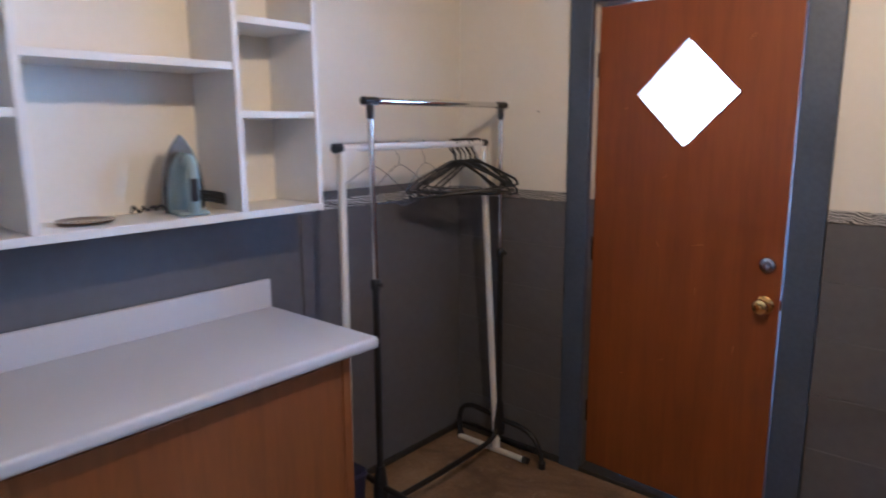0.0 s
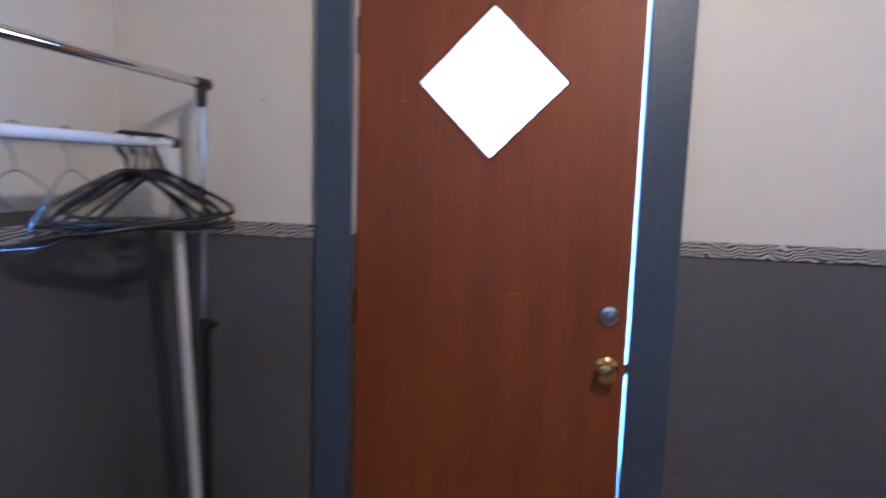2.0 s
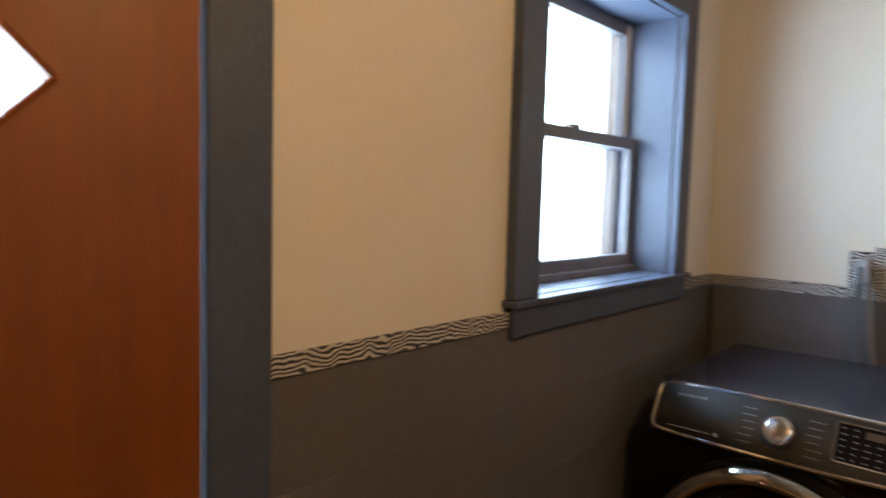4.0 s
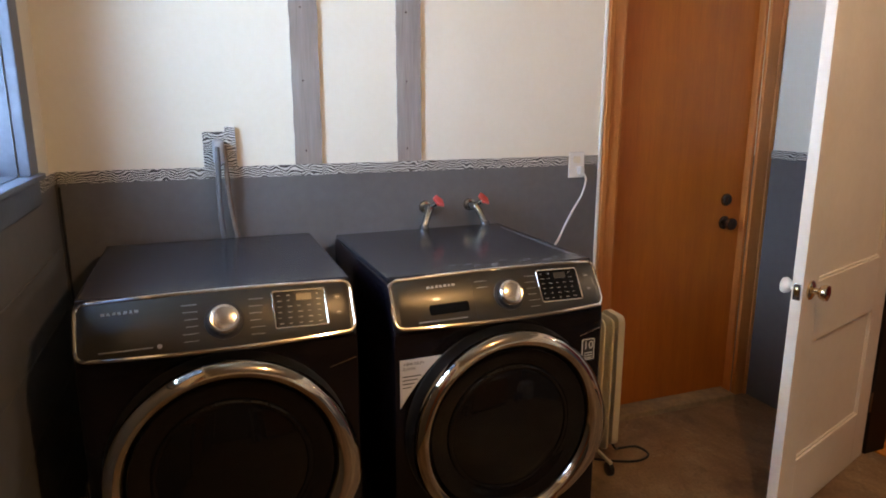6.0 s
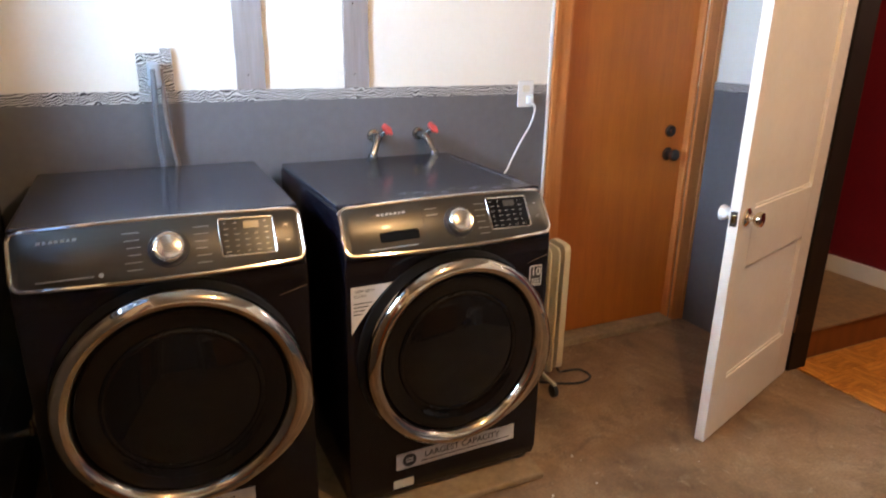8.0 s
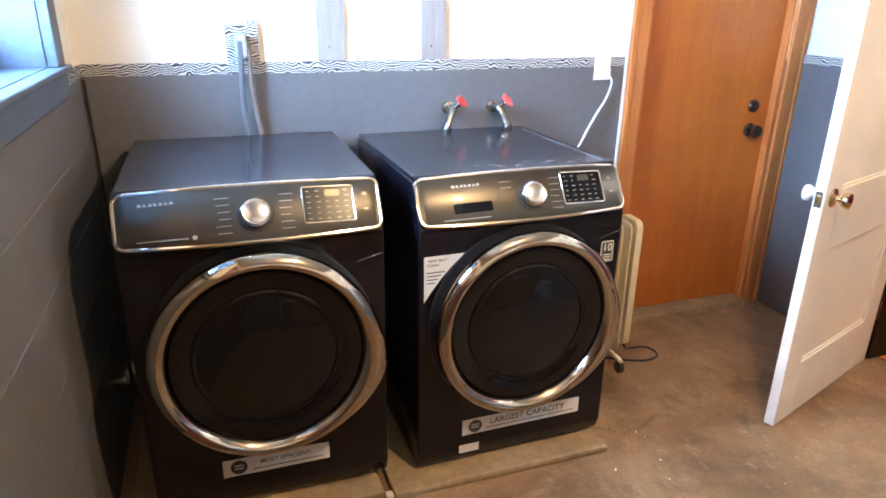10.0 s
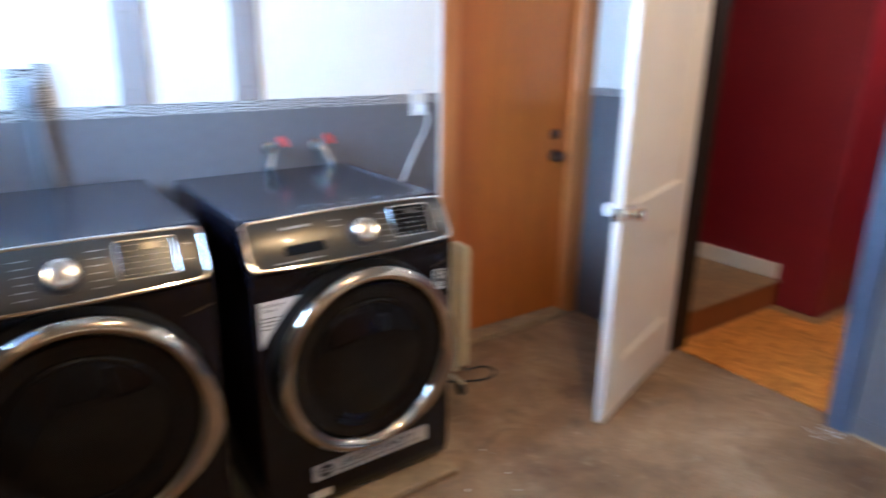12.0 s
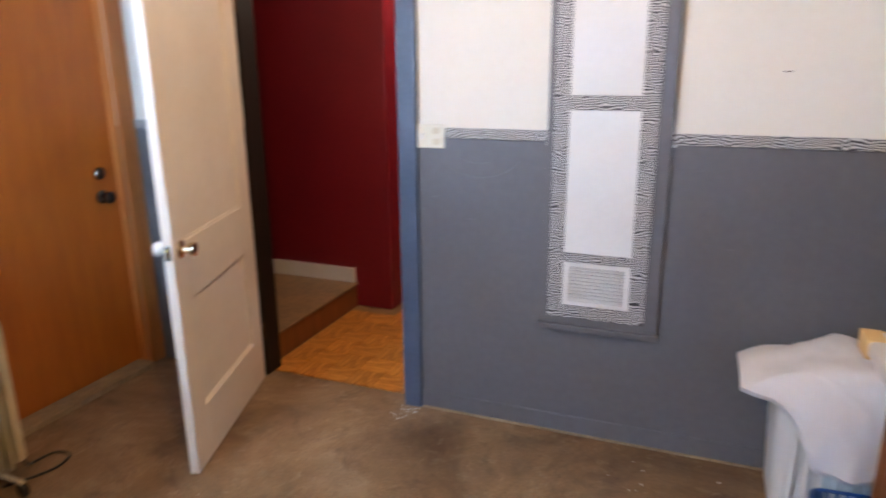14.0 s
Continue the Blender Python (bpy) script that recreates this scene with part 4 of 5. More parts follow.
def gas_valve():
    g = thing("shutoff_valve", (-0.37, 0.0, 0.29), "small bright metal shutoff valve beside the dryer", "valve")
    turn = Euler((radians(90), 0, 0)).to_matrix().to_4x4()
    part("flange", lathe([(0.022, 0.004), (0.020, 0.009), (0.010, 0.011)], 18, turn), CHROME, g, "", True)
    part("body", lathe([(0.009, 0.004), (0.009, 0.030), (0.014, 0.032), (0.014, 0.052), (0.008, 0.055), (0.001, 0.056)], 18, turn), CHROME, g, "", True)
    part("lever", box(-0.005, 0.005, -0.062, -0.055, -0.012, 0.038, 0.002), STEEL, g)
gas_valve()

# black tube stands in for the dark shadow line in the corner
corner_gap = thing("cable", (0, 0, 0), "thin black tube drawn as the shadow gap up the room corner", "cable")
part("wire", tube([(-0.007, -0.024, 0.0), (-0.008, -0.026, 0.6), (-0.007, -0.024, 1.221)], 0.004, 8), BLACK, corner_gap)

# ---- oil radiator beside the washing machine ----
def radiator():
    r = thing("oil_radiator", (-0.335, -2.010, 0.0), "cream enamelled oil-filled radiator on castors", "radiator", turn=86)
    fin = None
    def fin_mesh():
        pts = rounded(-0.065, 0.065, 0.085, 0.655, 0.03, 6)
        m = Matrix(((0, 0, 1, 0), (1, 0, 0, 0), (0, 1, 0, 0), (0, 0, 0, 1)))
        inner = rounded(-0.052, 0.052, 0.10, 0.64, 0.025, 6)
        return ring_loft([[m @ Vector((x, y, h)) for x, y in p] for p, h in ((inner, 0.0), (pts, 0.006), (pts, 0.012), (inner, 0.018))])
    first = part("fin", fin_mesh(), CREAMEN, r, "", True)
    first.location = (0.046, 0, 0)
    for k in range(1, 6):
        f = new("fin", first.data)
        f.parent = r
        f.location = (0.046 + 0.040 * k, 0, 0)
    for z in (0.16, 0.60):
        part("oil_tube", tube([(0.05, 0, z), (0.32, 0, z)], 0.017, 12), CREAMEN, r, "", True)
    m = Matrix(((0, 0, 1, 0), (1, 0, 0, 0), (0, 1, 0, 0), (0, 0, 0, 1)))
    cover = part("end_cover", ring_loft([[m @ Vector((x, y, h)) for x, y in p] for p, h in ((rounded(-0.05, 0.05, 0.10, 0.65, 0.03), -0.004), (rounded(-0.066, 0.066, 0.105, 0.665, 0.03), 0.006), (rounded(-0.066, 0.066, 0.105, 0.665, 0.03), 0.034))]), CREAMEN, r, "", True)
    part("dial", lathe([(0.018, 0), (0.016, 0.012), (0.001, 0.013)], 18, Matrix.Translation((-0.004, 0, 0.20)) @ Euler((0, radians(-90), 0)).to_matrix().to_4x4()), IVORY, cover, "", True)
    part("logo_mark", box(-0.0052, -0.004, -0.015, 0.015, 0.135, 0.142), BRONZE, cover)
    for x in (0.06, 0.26):
        part("axle", tube([(x, -0.10, 0.058), (x, 0.10, 0.058)], 0.008, 8), IVORY, r)
        for y in (-0.10, 0.10):
            part("castor", lathe([(0.004, -0.011), (0.027, -0.009), (0.029, 0), (0.027, 0.009), (0.004, 0.011)], 16, Matrix.Translation((x, y, 0.029)) @ Euler((0, radians(90), 0)).to_matrix().to_4x4()), BLACK, r, "black castor", True)
        part("fork", box(x - 0.008, x + 0.008, -0.112, -0.088, 0.03, 0.066, 0.003), IVORY, r)
        part("fork", box(x - 0.008, x + 0.008, 0.088, 0.112, 0.03, 0.066, 0.003), IVORY, r)
    part("cord", tube(smooth_path([(0.0, -0.03, 0.12), (-0.04, -0.03, 0.04), (-0.09, -0.07, 0.006), (-0.17, -0.06, 0.006), (-0.185, 0.01, 0.006), (-0.12, 0.045, 0.006), (-0.04, 0.03, 0.006), (0.06, -0.02, 0.006)]), 0.005, 8), BLACK, r, "black power cord", True)
radiator()

# ---- south wall: heater and switch plate ----
def wall_heater():
    h = thing("wall_heater", (0, Y0 + 0.012, 0), "tall white wall heater edged with zebra paper in a grey frame", "heater")
    top = 2.12
    def strip(name, x0, x1, z0, z1, d, mat, label="", bev=0.002):
        return part(name, box(x0, x1, 0.0, d, z0, z1, bev), mat, h, label)
    strip("frame", -2.1080, -2.0850, 0.505, top, 0.022, GREY)
    strip("frame", -2.5330, -2.4830, 0.505, top, 0.022, GREY)
    strip("frame", -2.4830, -2.1080, 0.505, 0.542, 0.022, GREY)
    strip("frame", -2.5420, -2.0700, 0.478, 0.503, 0.034, GREY, "", 0.004)
    for x0, x1 in ((-2.1650, -2.1085), (-2.4825, -2.4230)):
        strip("paper_strip", x0, x1, 0.536, top, 0.03, ZEB)
    for z0, z1 in ((0.536, 0.588), (0.765, 0.802), (1.348, 1.400)):
        strip("paper_strip", -2.4225, -2.1655, z0, z1, 0.0295, ZEB)
    strip("panel", -2.4225, -2.1655, 0.8025, 1.3475, 0.026, WHITE, "white enamel panel")
    strip("panel", -2.4225, -2.1655, 1.4005, top, 0.026, WHITE, "white enamel panel")
    g = strip("grille", -2.4225, -2.1655, 0.5885, 0.7645, 0.008, VENTGREY, "white slatted air grille")
    for a, b, c, d in ((-2.4225, -2.4000, 0.5885, 0.7645), (-2.1880, -2.1655, 0.5885, 0.7645), (-2.4000, -2.1880, 0.5885, 0.606), (-2.4000, -2.1880, 0.747, 0.7645)):
        part("grille_frame", box(a, b, 0.008, 0.028, c, d, 0.002), WHITE, g)
    for k in range(10):
        z = 0.6085 + k * 0.0139
        part("slat", ring_loft([[(x, 0.009, z + 0.007), (x, 0.011, z + 0.0075), (x, 0.025, z + 0.0025), (x, 0.024, z)] for x in (-2.4000, -2.1880)]), WHITE, g)
wall_heater()

def switch_plate():
    s = thing("switch_plate", (-1.594, Y0 + 0.0125, 1.235), "ivory double wall plate with switch and outlet", "switch")
    part("plate", box(-0.066, 0.066, 0, 0.006, -0.048, 0.048, 0.002), IVORY, s)
    part("toggle", box(0.026, 0.036, 0.006, 0.018, -0.012, 0.012, 0.002), WHITEPL, s)
    for z in (-0.022, 0.022):
        part("socket", outline_solid(rounded(-0.047, -0.017, z - 0.013, z + 0.013, 0.006), 0.009, Matrix(((1, 0, 0, 0), (0, 0, 1, 0), (0, 1, 0, 0), (0, 0, 0, 1)))), CREAMEN, s, "yellowed socket face")
switch_plate()
for k, (xa, xb, za, zb) in enumerate(((-2.084, -2.078, 1.215, 1.268), (-2.546, -2.5345, 1.22, 1.29))):
    setting(f"bare_wall_trim_{k + 1}", box(xa, xb, Y0 + 0.0121, Y0 + 0.0135, za, zb), WHITE, "bare white strip where the paint stops short")
wall_nail = thing("nail", (-3.17, 0.0, 1.615), "small nail in the cream wall", "nail")
part("shank", tube([(0, 0, 0), (0.006, -0.02, 0.004)], 0.002, 6), BRONZE, wall_nail)
nail = thing("nail", (-2.873, Y0, 1.481), "small bent nail in the cream wall", "nail")
part("shank", tube([(0.010, 0.0, 0), (0.0, 0.012, 0.0), (-0.014, 0.015, 0.002)], 0.0017, 6), BRONZE, nail)

# ---- laundry hamper with towel ----
def hamper():
    h = thing("laundry_hamper", (-3.13, -2.885, 0.0), "white plastic laundry hamper with towels inside", "hamper", turn=0)
    a, b = 0.20, 0.16
    def rect(k, z):
        return [(x, y, z) for x, y in rounded(-a * k, a * k, -b * k, b * k, 0.05 * k, 5)]
    part("tub", ring_loft([rect(0.84, 0.0), rect(0.88, 0.03), rect(1.0, 0.50), rect(1.05, 0.505), rect(1.05, 0.53), rect(0.99, 0.53), rect(0.98, 0.50), rect(0.86, 0.04)]), WHITEPL, h, "", True)
    for k in range(7):
        x = -0.13 + 0.043 * k
        part("rib", box(x - 0.006, x + 0.006, b * 0.98 - 0.012, b * 0.98 + 0.006, 0.08, 0.46, 0.002), WHITEPL, h)
hamper()

def blue_basket():
    k = thing("laundry_basket", (-3.19, -2.57, 0.0), "blue plastic lattice laundry basket on the floor", "basket", turn=4)
    def rect(f, z):
        return [(x, y, z) for x, y in rounded(-0.14 * f, 0.14 * f, -0.10 * f, 0.10 * f, 0.035, 5)]
    part("floor_panel", ring_loft([rect(0.86, 0), rect(0.88, 0.012)]), BLUEPL, k)
    for z, f in ((0.03, 0.89), (0.12, 0.95), (0.215, 1.0)):
        part("hoop", tube(rect(f, z), 0.006, 8, True), BLUEPL, k)
    top, bot = rect(1.0, 0.215), rect(0.87, 0.008)
    for i in range(len(top)):
        part("slat", tube([bot[i], top[i]], 0.005, 6), BLUEPL, k)
    for s in (-1, 1):
        for i in range(7):
            x = s * 0.0 + (-0.09 + 0.03 * i)
            part("slat", tube([(x * 0.9, s * 0.087, 0.008), (x, s * 0.10, 0.215)], 0.005, 6), BLUEPL, k)
blue_basket()

def towel():
    t = thing("towel", (-3.09, -2.86, 0.53), "white terry towel draped over the hamper", "towel")
    nu, nv = 30, 36
    bm = bmesh.new()
    grid = []
    for j in range(nv + 1):
        v = j / nv
        row = []
        for i in range(nu + 1):
            u = i / nu
            s = v * 0.61
            if s < 0.30:
                y, z = -0.15 + s, 0.100 - 0.8 * (s - 0.13) ** 2
            else:
                k = s - 0.30
                y, z = 0.15 + 0.06 * (1 - math.exp(-k * 9)) + 0.12 * k, 0.077 - k * 0.93
            # u = 1 is the free corner that sticks out, and is drawn in as the cloth hangs
            hang = max(0.0, v - 0.47) / 0.53
            x = -0.22 + u * (0.49 - 0.22 * hang ** 0.3)
            droop = 0.20 * max(0.0, u - 0.42) ** 1.25 * (1 - hang)
            w = 0.020 * math.sin(u * 9 + v * 2.5) * hang + 0.022 * noise.noise(Vector((u * 5, v * 6, 3)))
            row.append((x, y + w, z - 0.02 - droop + 0.022 * noise.noise(Vector((u * 4, v * 5, 9))) + 0.006 * noise.noise(Vector((u * 14, v * 14, 2)))))
        grid.append(row)
    f = [[bm.verts.new(p) for p in r] for r in grid]
    g = [[bm.verts.new((p[0], p[1] - 0.018, p[2] - 0.022)) for p in r] for r in grid]
    for a in (f, g):
        for j in range(nv):
            for i in range(nu):
                bm.faces.new((a[j][i], a[j][i + 1], a[j + 1][i + 1], a[j + 1][i]))
    edge = [(0, i) for i in range(nu)] + [(j, nu) for j in range(nv)] + [(nv, i) for i in range(nu, 0, -1)] + [(j, 0) for j in range(nv, 0, -1)]
    for k in range(len(edge)):
        (a, b), (c, d) = edge[k], edge[(k + 1) % len(edge)]
        bm.faces.new((f[a][b], f[c][d], g[c][d], g[a][b]))
    part("cloth", bm, TOWEL, t, "", True)
towel()

# ---- west wall: counter, shelf, iron ----
CY0, CY1 = -2.27, -1.14
def counter():
    c = thing("base_cabinet", (0, 0, 0), "brown wooden base cabinet under the counter", "cabinet")
    y0, y1, xf = CY0 + 0.07, CY1 - 0.075, -3.10
    part("body", box(X0 + 0.02, xf, y0, y1, 0.09, 0.862, 0.002), CABW, c)
    part("kick_board", box(X0 + 0.02, xf - 0.05, y0 + 0.01, y1 - 0.01, 0.0, 0.09), BRONZE, c)
    for a in (y0, y1 - 0.034):
        part("corner_post", box(xf, xf + 0.020, a, a + 0.034, 0.09, 0.862, 0.002), CABW, c)
    part("face_rail", box(xf, xf + 0.018, y0 + 0.034, y1 - 0.034, 0.835, 0.862, 0.002), CABW, c)
    part("front_panel", box(xf, xf + 0.017, y0 + 0.035, y1 - 0.035, 0.10, 0.833, 0.002), CABW, c)
    t = thing("countertop", (0, 0, 0), "speckled white laminate countertop with rounded edge and backsplash", "countertop")
    part("slab", box(X0 + 0.02, -3.022, CY0, CY1, 0.862, 0.902, 0.013, 4), LAMINATE, t, "", True)
    part("end_strip", box(X0 + 0.02, -3.030, CY0 - 0.005, CY0 + 0.001, 0.863, 0.9005, 0.001), PALEWOOD, t, "bare pale wooden end edge")
    part("end_cap", box(-3.060, -3.0165, CY0 - 0.006, CY0 + 0.075, 0.856, 0.9035, 0.003), PALEWOOD, t, "bare pale wooden corner")
    part("backsplash", box(X0 + 0.001, X0 + 0.02, CY0, CY1, 0.862, 1.004, 0.006, 3), LAMINATE, t, "", True)
counter()

def wall_shelf():
    s = thing("wall_shelf", (0, 0, 0), "white painted open wall shelf unit with pigeonholes", "shelf")
    x0, x1, b, top = X0 + 0.0005, -3.37, 0.022, 2.22
    ys = (-2.255, -1.975, -1.383, -1.083)
    part("bottom_board", box(x0, x1, ys[0], ys[3] + b, 1.272, 1.296, 0.002), WHITE, s)
    part("top_board", box(x0, x1, ys[0], ys[3] + b, top, top + b, 0.002), WHITE, s)
    for y in ys:
        part("upright", box(x0, x1, y, y + b, 1.2965, top - 0.0005, 0.002), WHITE, s)
    for a, c, zs in ((ys[0], ys[1], (1.585, 1.868)), (ys[1], ys[2], (1.728,)), (ys[2], ys[3], (1.585, 1.868))):
        for z in zs:
            part("shelf_board", box(x0, x1 - 0.004, a + b + 0.0005, c - 0.0005, z, z + b, 0.002), WHITE, s)
wall_shelf()

def iron():
    t = thing("iron", (-3.475, -1.51, 1.297), "pale teal steam iron standing on its heel", "iron", turn=-104)
    # stands upright: local z along the sole, -y is the sole side towards the wall
    n, rings = 20, []
    for z, w in ((0.0, 0.058), (0.02, 0.064), (0.08, 0.063), (0.14, 0.054), (0.19, 0.036), (0.225, 0.014), (0.240, 0.002)):
        rings.append([(-w, -0.035, z), (w, -0.035, z), (w, -0.028, z), (-w, -0.028, z)])
    part("sole_plate", ring_loft(rings), GALV, t, "shiny metal sole plate", True)
    rings = []
    for z, w, d in ((0.0, 0.046, 0.05), (0.03, 0.048, 0.05), (0.09, 0.045, 0.048), (0.14, 0.034, 0.04), (0.175, 0.016, 0.025), (0.185, 0.004, 0.012)):
        rings.append([(w * math.cos(a), -0.028 + d * max(0.0, math.sin(a)) if math.sin(a) > 0 else -0.028, z) for a in (2 * math.pi * k / n for k in range(n))])
    part("body", ring_loft(rings), TEAL, t, "", True)
    part("heel", box(-0.045, 0.045, -0.035, 0.085, 0.0, 0.014, 0.006, 3), TEAL, t, "", True)
    part("handle", tube(smooth_path([(0, 0.010, 0.160), (0, 0.060, 0.166), (0, 0.086, 0.145), (0, 0.086, 0.08), (0, 0.078, 0.01)]), 0.017, 12), TEAL, t, "", True)
    part("grip", box(-0.011, 0.011, 0.094, 0.105, 0.045, 0.115, 0.004), BLACK, t, "black rubber grip inlay")
    part("dial", lathe([(0.018, 0), (0.016, 0.010), (0.001, 0.011)], 16, Matrix.Translation((0, 0.02, 0.165)) @ Euler((radians(-60), 0, 0)).to_matrix().to_4x4()), BLACK, t, "", True)
    coil = []
    for k in range(60):
        a = k * 0.42
        coil.append((-0.085 - 0.035 * math.cos(a), -0.02 + 0.03 * math.sin(a), 0.012 + 0.022 * abs(math.sin(a * 0.5 + 0.3)) + 0.0006 * k))
    part("cord", tube(coil, 0.004, 6), BLACK, t, "coiled black cord", True)
    coil = [(0.055 + 0.0045 * k, -0.035 + 0.02 * math.sin(k * 0.9), 0.009 + 0.018 * abs(math.sin(k * 0.55))) for k in range(24)]
    part("cord", tube(smooth_path(coil, 2), 0.004, 6), BLACK, t, "coiled black cord", True)
iron()
dish = thing("trivet", (-3.50, -1.80, 1.297), "flat dark oval iron rest lying on the shelf", "trivet")
part("plate", lathe([(0.04, 0), (0.072, 0.004), (0.075, 0.010), (0.070, 0.010), (0.062, 0.006), (0.001, 0.006)], 28), BRONZE, dish, "", True)

# ---- clothes racks and hangers ----
def chrome_rack():
    r = thing("clothes_rack", (-3.29, -0.5, 0.0), "black and chrome adjustable clothes rack", "clothes rack")
    ya, yb = -0.40, 0.385
    for y, s in ((ya, -1), (yb, 1)):
        part("foot", tube(smooth_path([(-0.235, y, 0.020), (-0.245, y, 0.09), (-0.225, y, 0.165), (-0.15, y, 0.195), (0.0, y, 0.175), (0.13, y, 0.165), (0.20, y, 0.13), (0.235, y, 0.07), (0.245, y, 0.02)], 5), 0.013, 10), BLACK, r, "", True)
        for x in (-0.235, 0.245):
            part("foot_cap", lathe([(0.017, 0), (0.018, 0.03), (0.014, 0.034)], 14, Matrix.Translation((x, y, 0))), BLACK, r, "", True)
        part("base_joint", lathe([(0.028, 0.10), (0.030, 0.16), (0.018, 0.26)], 14, Matrix.Translation((0, y, 0))), BLACK, r, "", True)
        part("lower_post", tube([(0, y, 0.16), (0, y, 0.985)], 0.0135, 12), BLACK, r, "", True)
        part("collar", lathe([(0.018, 0.965), (0.019, 0.975), (0.019, 1.0), (0.015, 1.005)], 14, Matrix.Translation((0, y, 0))), BLACK, r, "", True)
        part("collar_knob", tube([(0.0, y, 0.985), (0.03, y, 0.985)], 0.009, 10), BLACK, r, "", True)
        part("upper_post", tube([(0, y, 1.0), (-0.005, y, 1.628)], 0.0105, 12), CHROME, r, "", True)
        part("corner_joint", lathe([(0.0125, 1.583), (0.0145, 1.613), (0.0145, 1.638), (0.012, 1.643)], 14, Matrix.Translation((-0.005, y, 0))), BLACK, r, "", True)
        part("end_cap", tube([(-0.005, y + s * 0.034, 1.645), (-0.005, y - s * 0.034, 1.645)], [0.0155, 0.0145], 14), BLACK, r, "", True)
    part("top_rail", tube([(-0.005, ya + 0.04, 1.645), (-0.005, yb - 0.04, 1.645)], 0.0125, 14), CHROME, r, "", True)
    part("bottom_rail", tube(smooth_path([(0.0, ya, 0.15), (0.004, ya + 0.06, 0.095), (0.01, ya + 0.2, 0.085), (0.01, yb - 0.2, 0.085), (0.004, yb - 0.06, 0.095), (0.0, yb, 0.15)]), 0.012, 10), BLACK, r, "", True)
chrome_rack()

def white_rack():
    r = thing("clothes_rack", (-3.365, -0.585, 0.0), "white metal clothes rack with black end caps", "clothes rack")
    ya, yb = -0.405, 0.405
    for y, s in ((ya, -1), (yb, 1)):
        part("post", tube([(0.066 * (s > 0), y + 0.055 * (s > 0), 0.05), (0.012 + 0.010 * (s > 0), y, 1.47)], 0.0145, 12), WHITEPL, r, "", True)
        part("bracket", ring_loft([[(x, y, 1.475), (x, y - s * 0.07, 1.475), (x, y - s * 0.06, 1.455), (x, y - s * 0.018, 1.405), (x, y, 1.395)] for x in (0.002, 0.022)]), WHITEPL, r)
        fy = y + 0.055 * (s > 0)
        part("foot", tube([(-0.16, fy, 0.0145), (0.225, fy, 0.0145)], 0.0145, 12), WHITEPL, r, "", True)
        part("foot_cap", tube([(0.225, fy, 0.0165), (0.252, fy, 0.0165)], [0.0165, 0.0155], 12), BLACK, r, "", True)
        part("base_socket", lathe([(0.022, 0.03), (0.020, 0.07), (0.016, 0.08)], 14, Matrix.Translation((0.066 * (s > 0), y + 0.055 * (s > 0), 0))), WHITEPL, r, "", True)
        part("end_cap", tube([(0.012, y, 1.482), (0.012, y + s * 0.032, 1.482)], [0.018, 0.017], 14), BLACK, r, "", True)
    part("rail", tube([(0.012, ya, 1.482), (0.012, yb, 1.482)], 0.0135, 14), WHITEPL, r, "", True)
white_rack()

def hanger(y, yaw, tilt, mat, label, thick=0.0045, half=0.205):
    h = thing("coat_hanger", (-3.353, y, 1.4955), label, "hanger", "hangers on the rack", turn=yaw)
    R = Euler((0, radians(tilt), 0)).to_matrix()
    hook = [(0.016, 0, -0.014), (0.013, 0, -0.002), (0.004, 0, 0.006), (-0.010, 0, 0.003), (-0.018, 0, -0.012), (-0.016, 0, -0.035), (-0.002, 0, -0.055), (0, 0, -0.085)]
    body = [(0, 0, -0.085), (0.05, 0, -0.103), (half * 0.75, 0, -0.165), (half - 0.008, 0, -0.195), (half, 0, -0.212), (half - 0.015, 0, -0.222), (0, 0, -0.222), (-half + 0.015, 0, -0.222), (-half, 0, -0.212), (-half + 0.008, 0, -0.195), (-half * 0.75, 0, -0.165), (-0.05, 0, -0.103)]
    part("hook", tube([R @ p for p in smooth_path(hook, 4)], thick * 0.8, 8), mat, h, "", True)
    part("frame", tube([R @ p for p in smooth_path(body, 3, True)], thick, 8, True), mat, h, "", True)

for k in range(9):
    hanger(-0.375 + 0.020 * k + 0.004 * (k % 3), 62 + 9 * ((k * 5) % 4) - 14, 3 * ((k * 3) % 5) - 6, BLACK, "black plastic coat hanger on the white rail", 0.0045 + 0.001 * (k % 2))
for k, y in enumerate((-0.83, -0.70, -0.56)):
    hanger(y, 84 + 8 * k, 4 - 5 * k, DULLMETAL, "thin wire coat hanger on the white rail", 0.0012, 0.19)

def bag():
    b = thing("storage_tub", (-3.36, -1.055, 0.0), "navy plastic tub with a pale bag at the counter's end", "tub")
    rings = []
    for z, k in ((0, 0.8), (0.02, 0.85), (0.26, 1.0), (0.29, 1.06), (0.30, 1.0)):
        rings.append([(x * k, y * k, z) for x, y in rounded(-0.11, 0.11, -0.058, 0.058, 0.03, 4)])
    part("shell", ring_loft(rings), NAVY, b, "", True)
bag()
sack = bmesh.new()
bmesh.ops.create_icosphere(sack, subdivisions=3, radius=0.09, matrix=Matrix.Translation((0, 0, 0.075)))
for v in sack.verts:
    d = 1 + 0.22 * noise.noise(v.co * 14) + 0.1 * noise.noise(v.co * 40)
    v.co = Vector((v.co.x * 0.75 * d, v.co.y * 0.5 * d, max(0.0, v.co.z * d)))
plastic_bag = thing("plastic_bag", (-3.16, -1.045, 0.0), "crumpled pale violet plastic bag on the floor", "bag")
part("film", sack, surface("pale_violet_film", (0.40, 0.38, 0.50), 0.25, vary=0.2, big=8), plastic_bag, "", True)

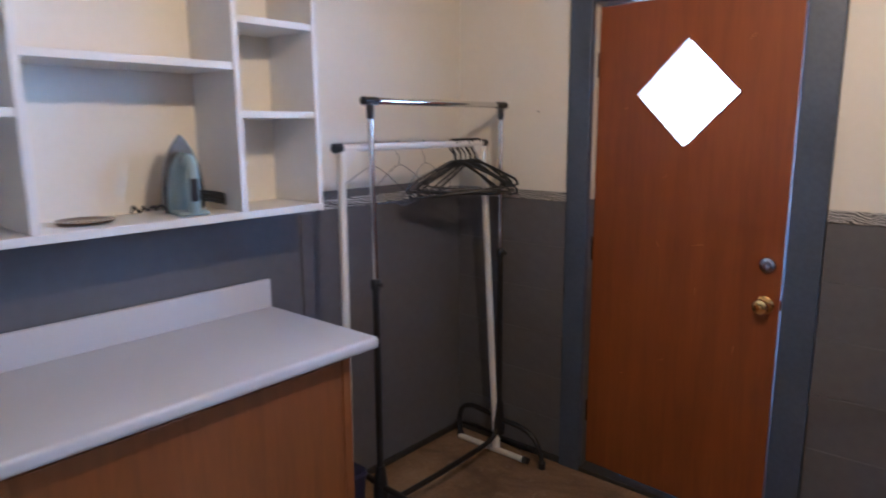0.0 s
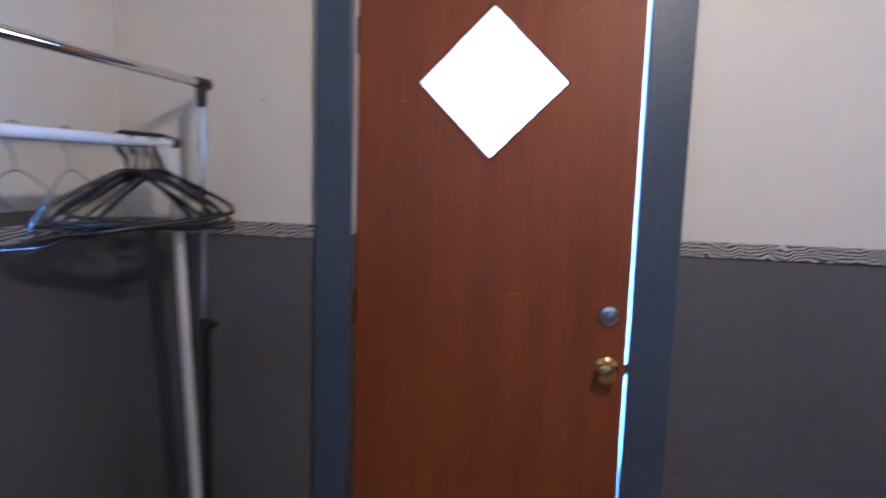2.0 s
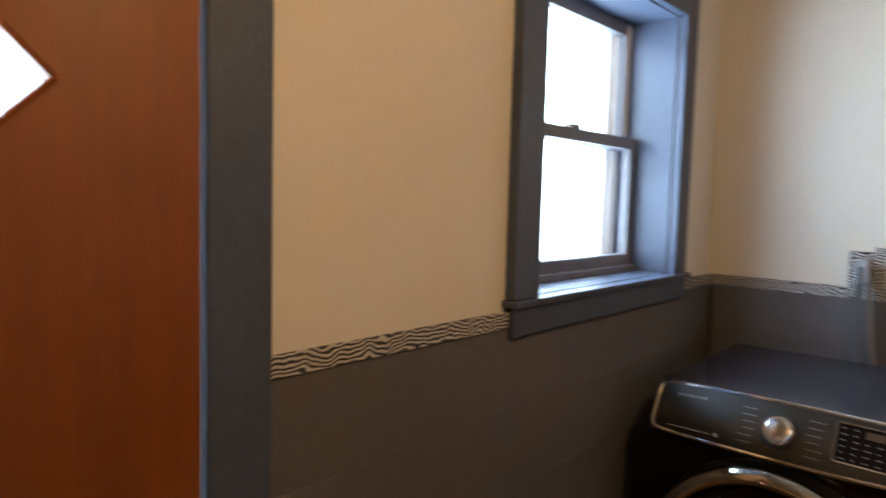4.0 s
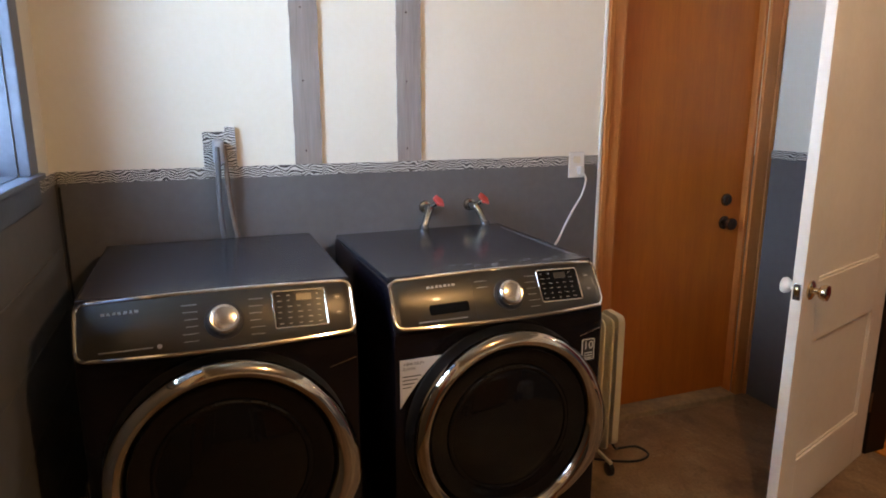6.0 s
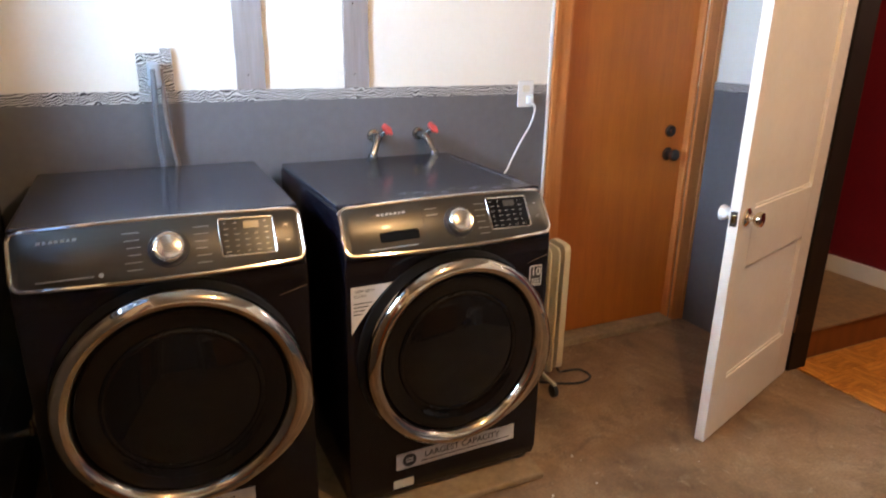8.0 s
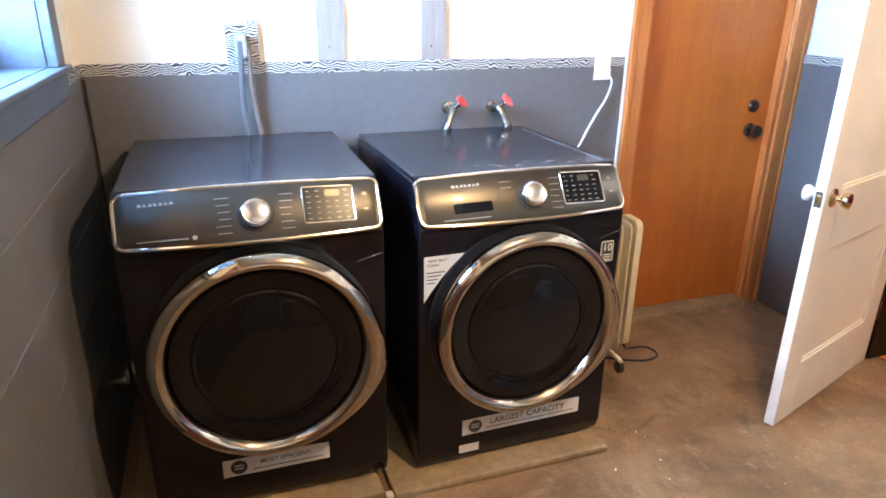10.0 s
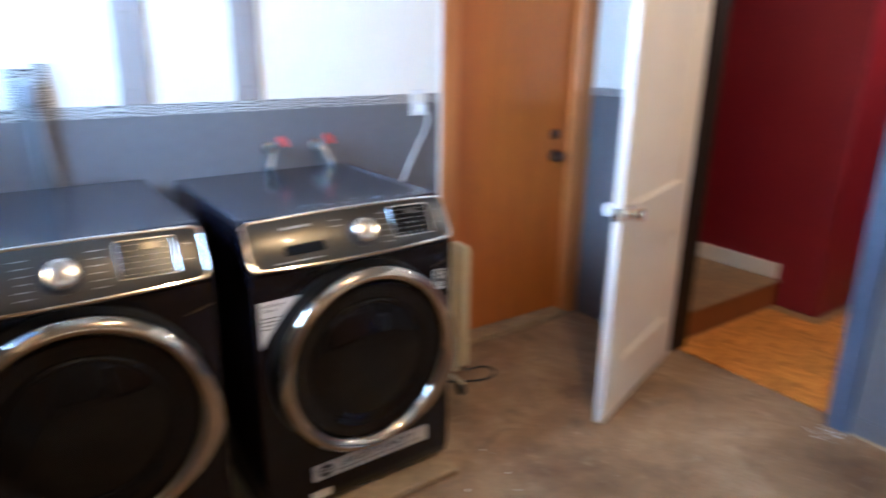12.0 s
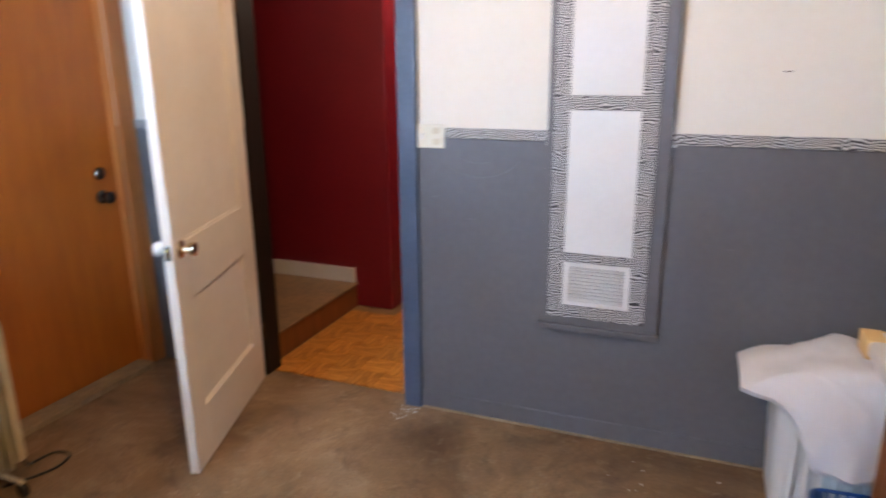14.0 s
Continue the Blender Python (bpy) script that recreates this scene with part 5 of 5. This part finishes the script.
# ---- ceiling bulb and crumbs ----
lamp = thing("ceiling_lamp", (-1.98, -1.40, H), "bare warm bulb in a porcelain ceiling holder", "lamp")
part("holder", lathe([(0.055, 0), (0.055, -0.012), (0.035, -0.03), (0.022, -0.065), (0.018, -0.066)], 24), WHITEPL, lamp, "", True)
bulb = part("bulb", lathe([(0.013, -0.066), (0.016, -0.08), (0.029, -0.11), (0.031, -0.135), (0.024, -0.158), (0.001, -0.167)], 24), BULBM, lamp, "lit warm bulb", True)
bulb.visible_shadow = False

# unseen copy of the lamp, added where the hall fill light hangs
hall_fill_lamp = copy_thing(lamp, pose(-1.55, -4.05, H))
tagged(hall_fill_lamp, "added bulb and holder for the hall fill light, out of view", "lamp")

crumbs = bmesh.new()
rng = random.Random(7)
spots = [(-1.49, -2.98, 0.07, 26), (-2.58, -2.85, 0.25, 8), (-0.62, -2.98, 0.08, 10), (-1.3, -1.9, 0.5, 7), (-0.95, -1.75, 0.15, 3)]
for cx, cy, rad, n in spots:
    for k in range(n):
        a, d = rng.uniform(0, 6.28), rad * math.sqrt(rng.random())
        s = rng.uniform(0.0015, 0.005)
        bmesh.ops.create_cube(crumbs, size=1.0, matrix=Matrix.LocRotScale((cx + d * math.cos(a), min(cy + d * math.sin(a), -0.1), s * 0.3), Euler((0, 0, a * 3)), (s * 2.2, s * 1.3, s * 0.6)))
ob = part("paint_chips", crumbs, WHITE)
tagged(ob, "scattered white paint chips on the concrete floor", "debris", kind="stuff")

# ---- pieces of walls and floors ----
def boards(parent, x0, x1, ya, yb, n=6):
    h = (BZ0 - 0.002) / n
    top_done = None
    for k in range(n):
        if top_done is None:
            top_done = part("board", box(x0, x1, ya, yb, 0.0, h - 0.0007, 0.0011, 1), GREY, parent)
        else:
            b = new("board", top_done.data)
            b.parent = parent
            b.location = (0, 0, k * h)

boards(wall_north, X0 + 0.001, -3.0065, -0.012, -0.0005)
boards(wall_north, -2.0115, -0.001, -0.012, -0.0005)
boards(wall_south, X0 + 0.001, -1.5425, Y0 + 0.0005, Y0 + 0.012, 1)
boards(wall_south, -0.5795, -0.001, Y0 + 0.0005, Y0 + 0.012, 1)

def scuffs():
    """Worn paint below the switch plate and chips beside the doorway casing."""
    y = Y0 + 0.0123
    for r, a0, a1, dz in ((0.150, 200, 345, 0.0), (0.135, 215, 300, -0.012), (0.10, 250, 330, 0.02)):
        arc = [(-1.81 + 1.15 * r * math.cos(radians(a0 + (a1 - a0) * k / 10)), y, 1.185 + dz + 0.72 * r * math.sin(radians(a0 + (a1 - a0) * k / 10))) for k in range(11)]
        part("scuff", tube(arc, [0.0006] + [0.0016] * 9 + [0.0006], 5), SCUFF, wall_south)
    for x, z, l in ((-1.552, 0.93, 0.014), (-1.558, 0.60, 0.010), (-1.556, 0.36, 0.016), (-1.60, 0.985, 0.03), (-1.75, 0.90, 0.04), (-2.62, 1.14, 0.03), (-2.75, 0.86, 0.02)):
        part("scuff", tube([(x, y, z), (x - l, y, z + 0.002)], 0.0012, 5), SCUFF, wall_south)

scuffs()

hall = bpy.data.objects["hall_floor"]
tile_a = box(0, 0.149, 0, 0.149, -0.006, 0.002, 0.0012, 1)
first_a = part("tile", tile_a, PARQ, hall)
first_a.location = (-2.0, -5.2, 0)
for i in range(16):
    for j in range(14):
        x, y = -1.86 + 0.15 * i - 0.12, -5.25 + 0.15 * j
        if x + 0.15 > -0.61 and y > -4.15 or (y < -4.15 and x > -1.02) or y + 0.149 > Y0 - 0.061:
            continue
        t = new("tile", first_a.data)
        t.parent = hall
        t.location = (x, y, 0) if (i + j) % 2 == 0 else (x + 0.149, y, 0)
        t.rotation_euler = (0, 0, 0 if (i + j) % 2 == 0 else radians(90))
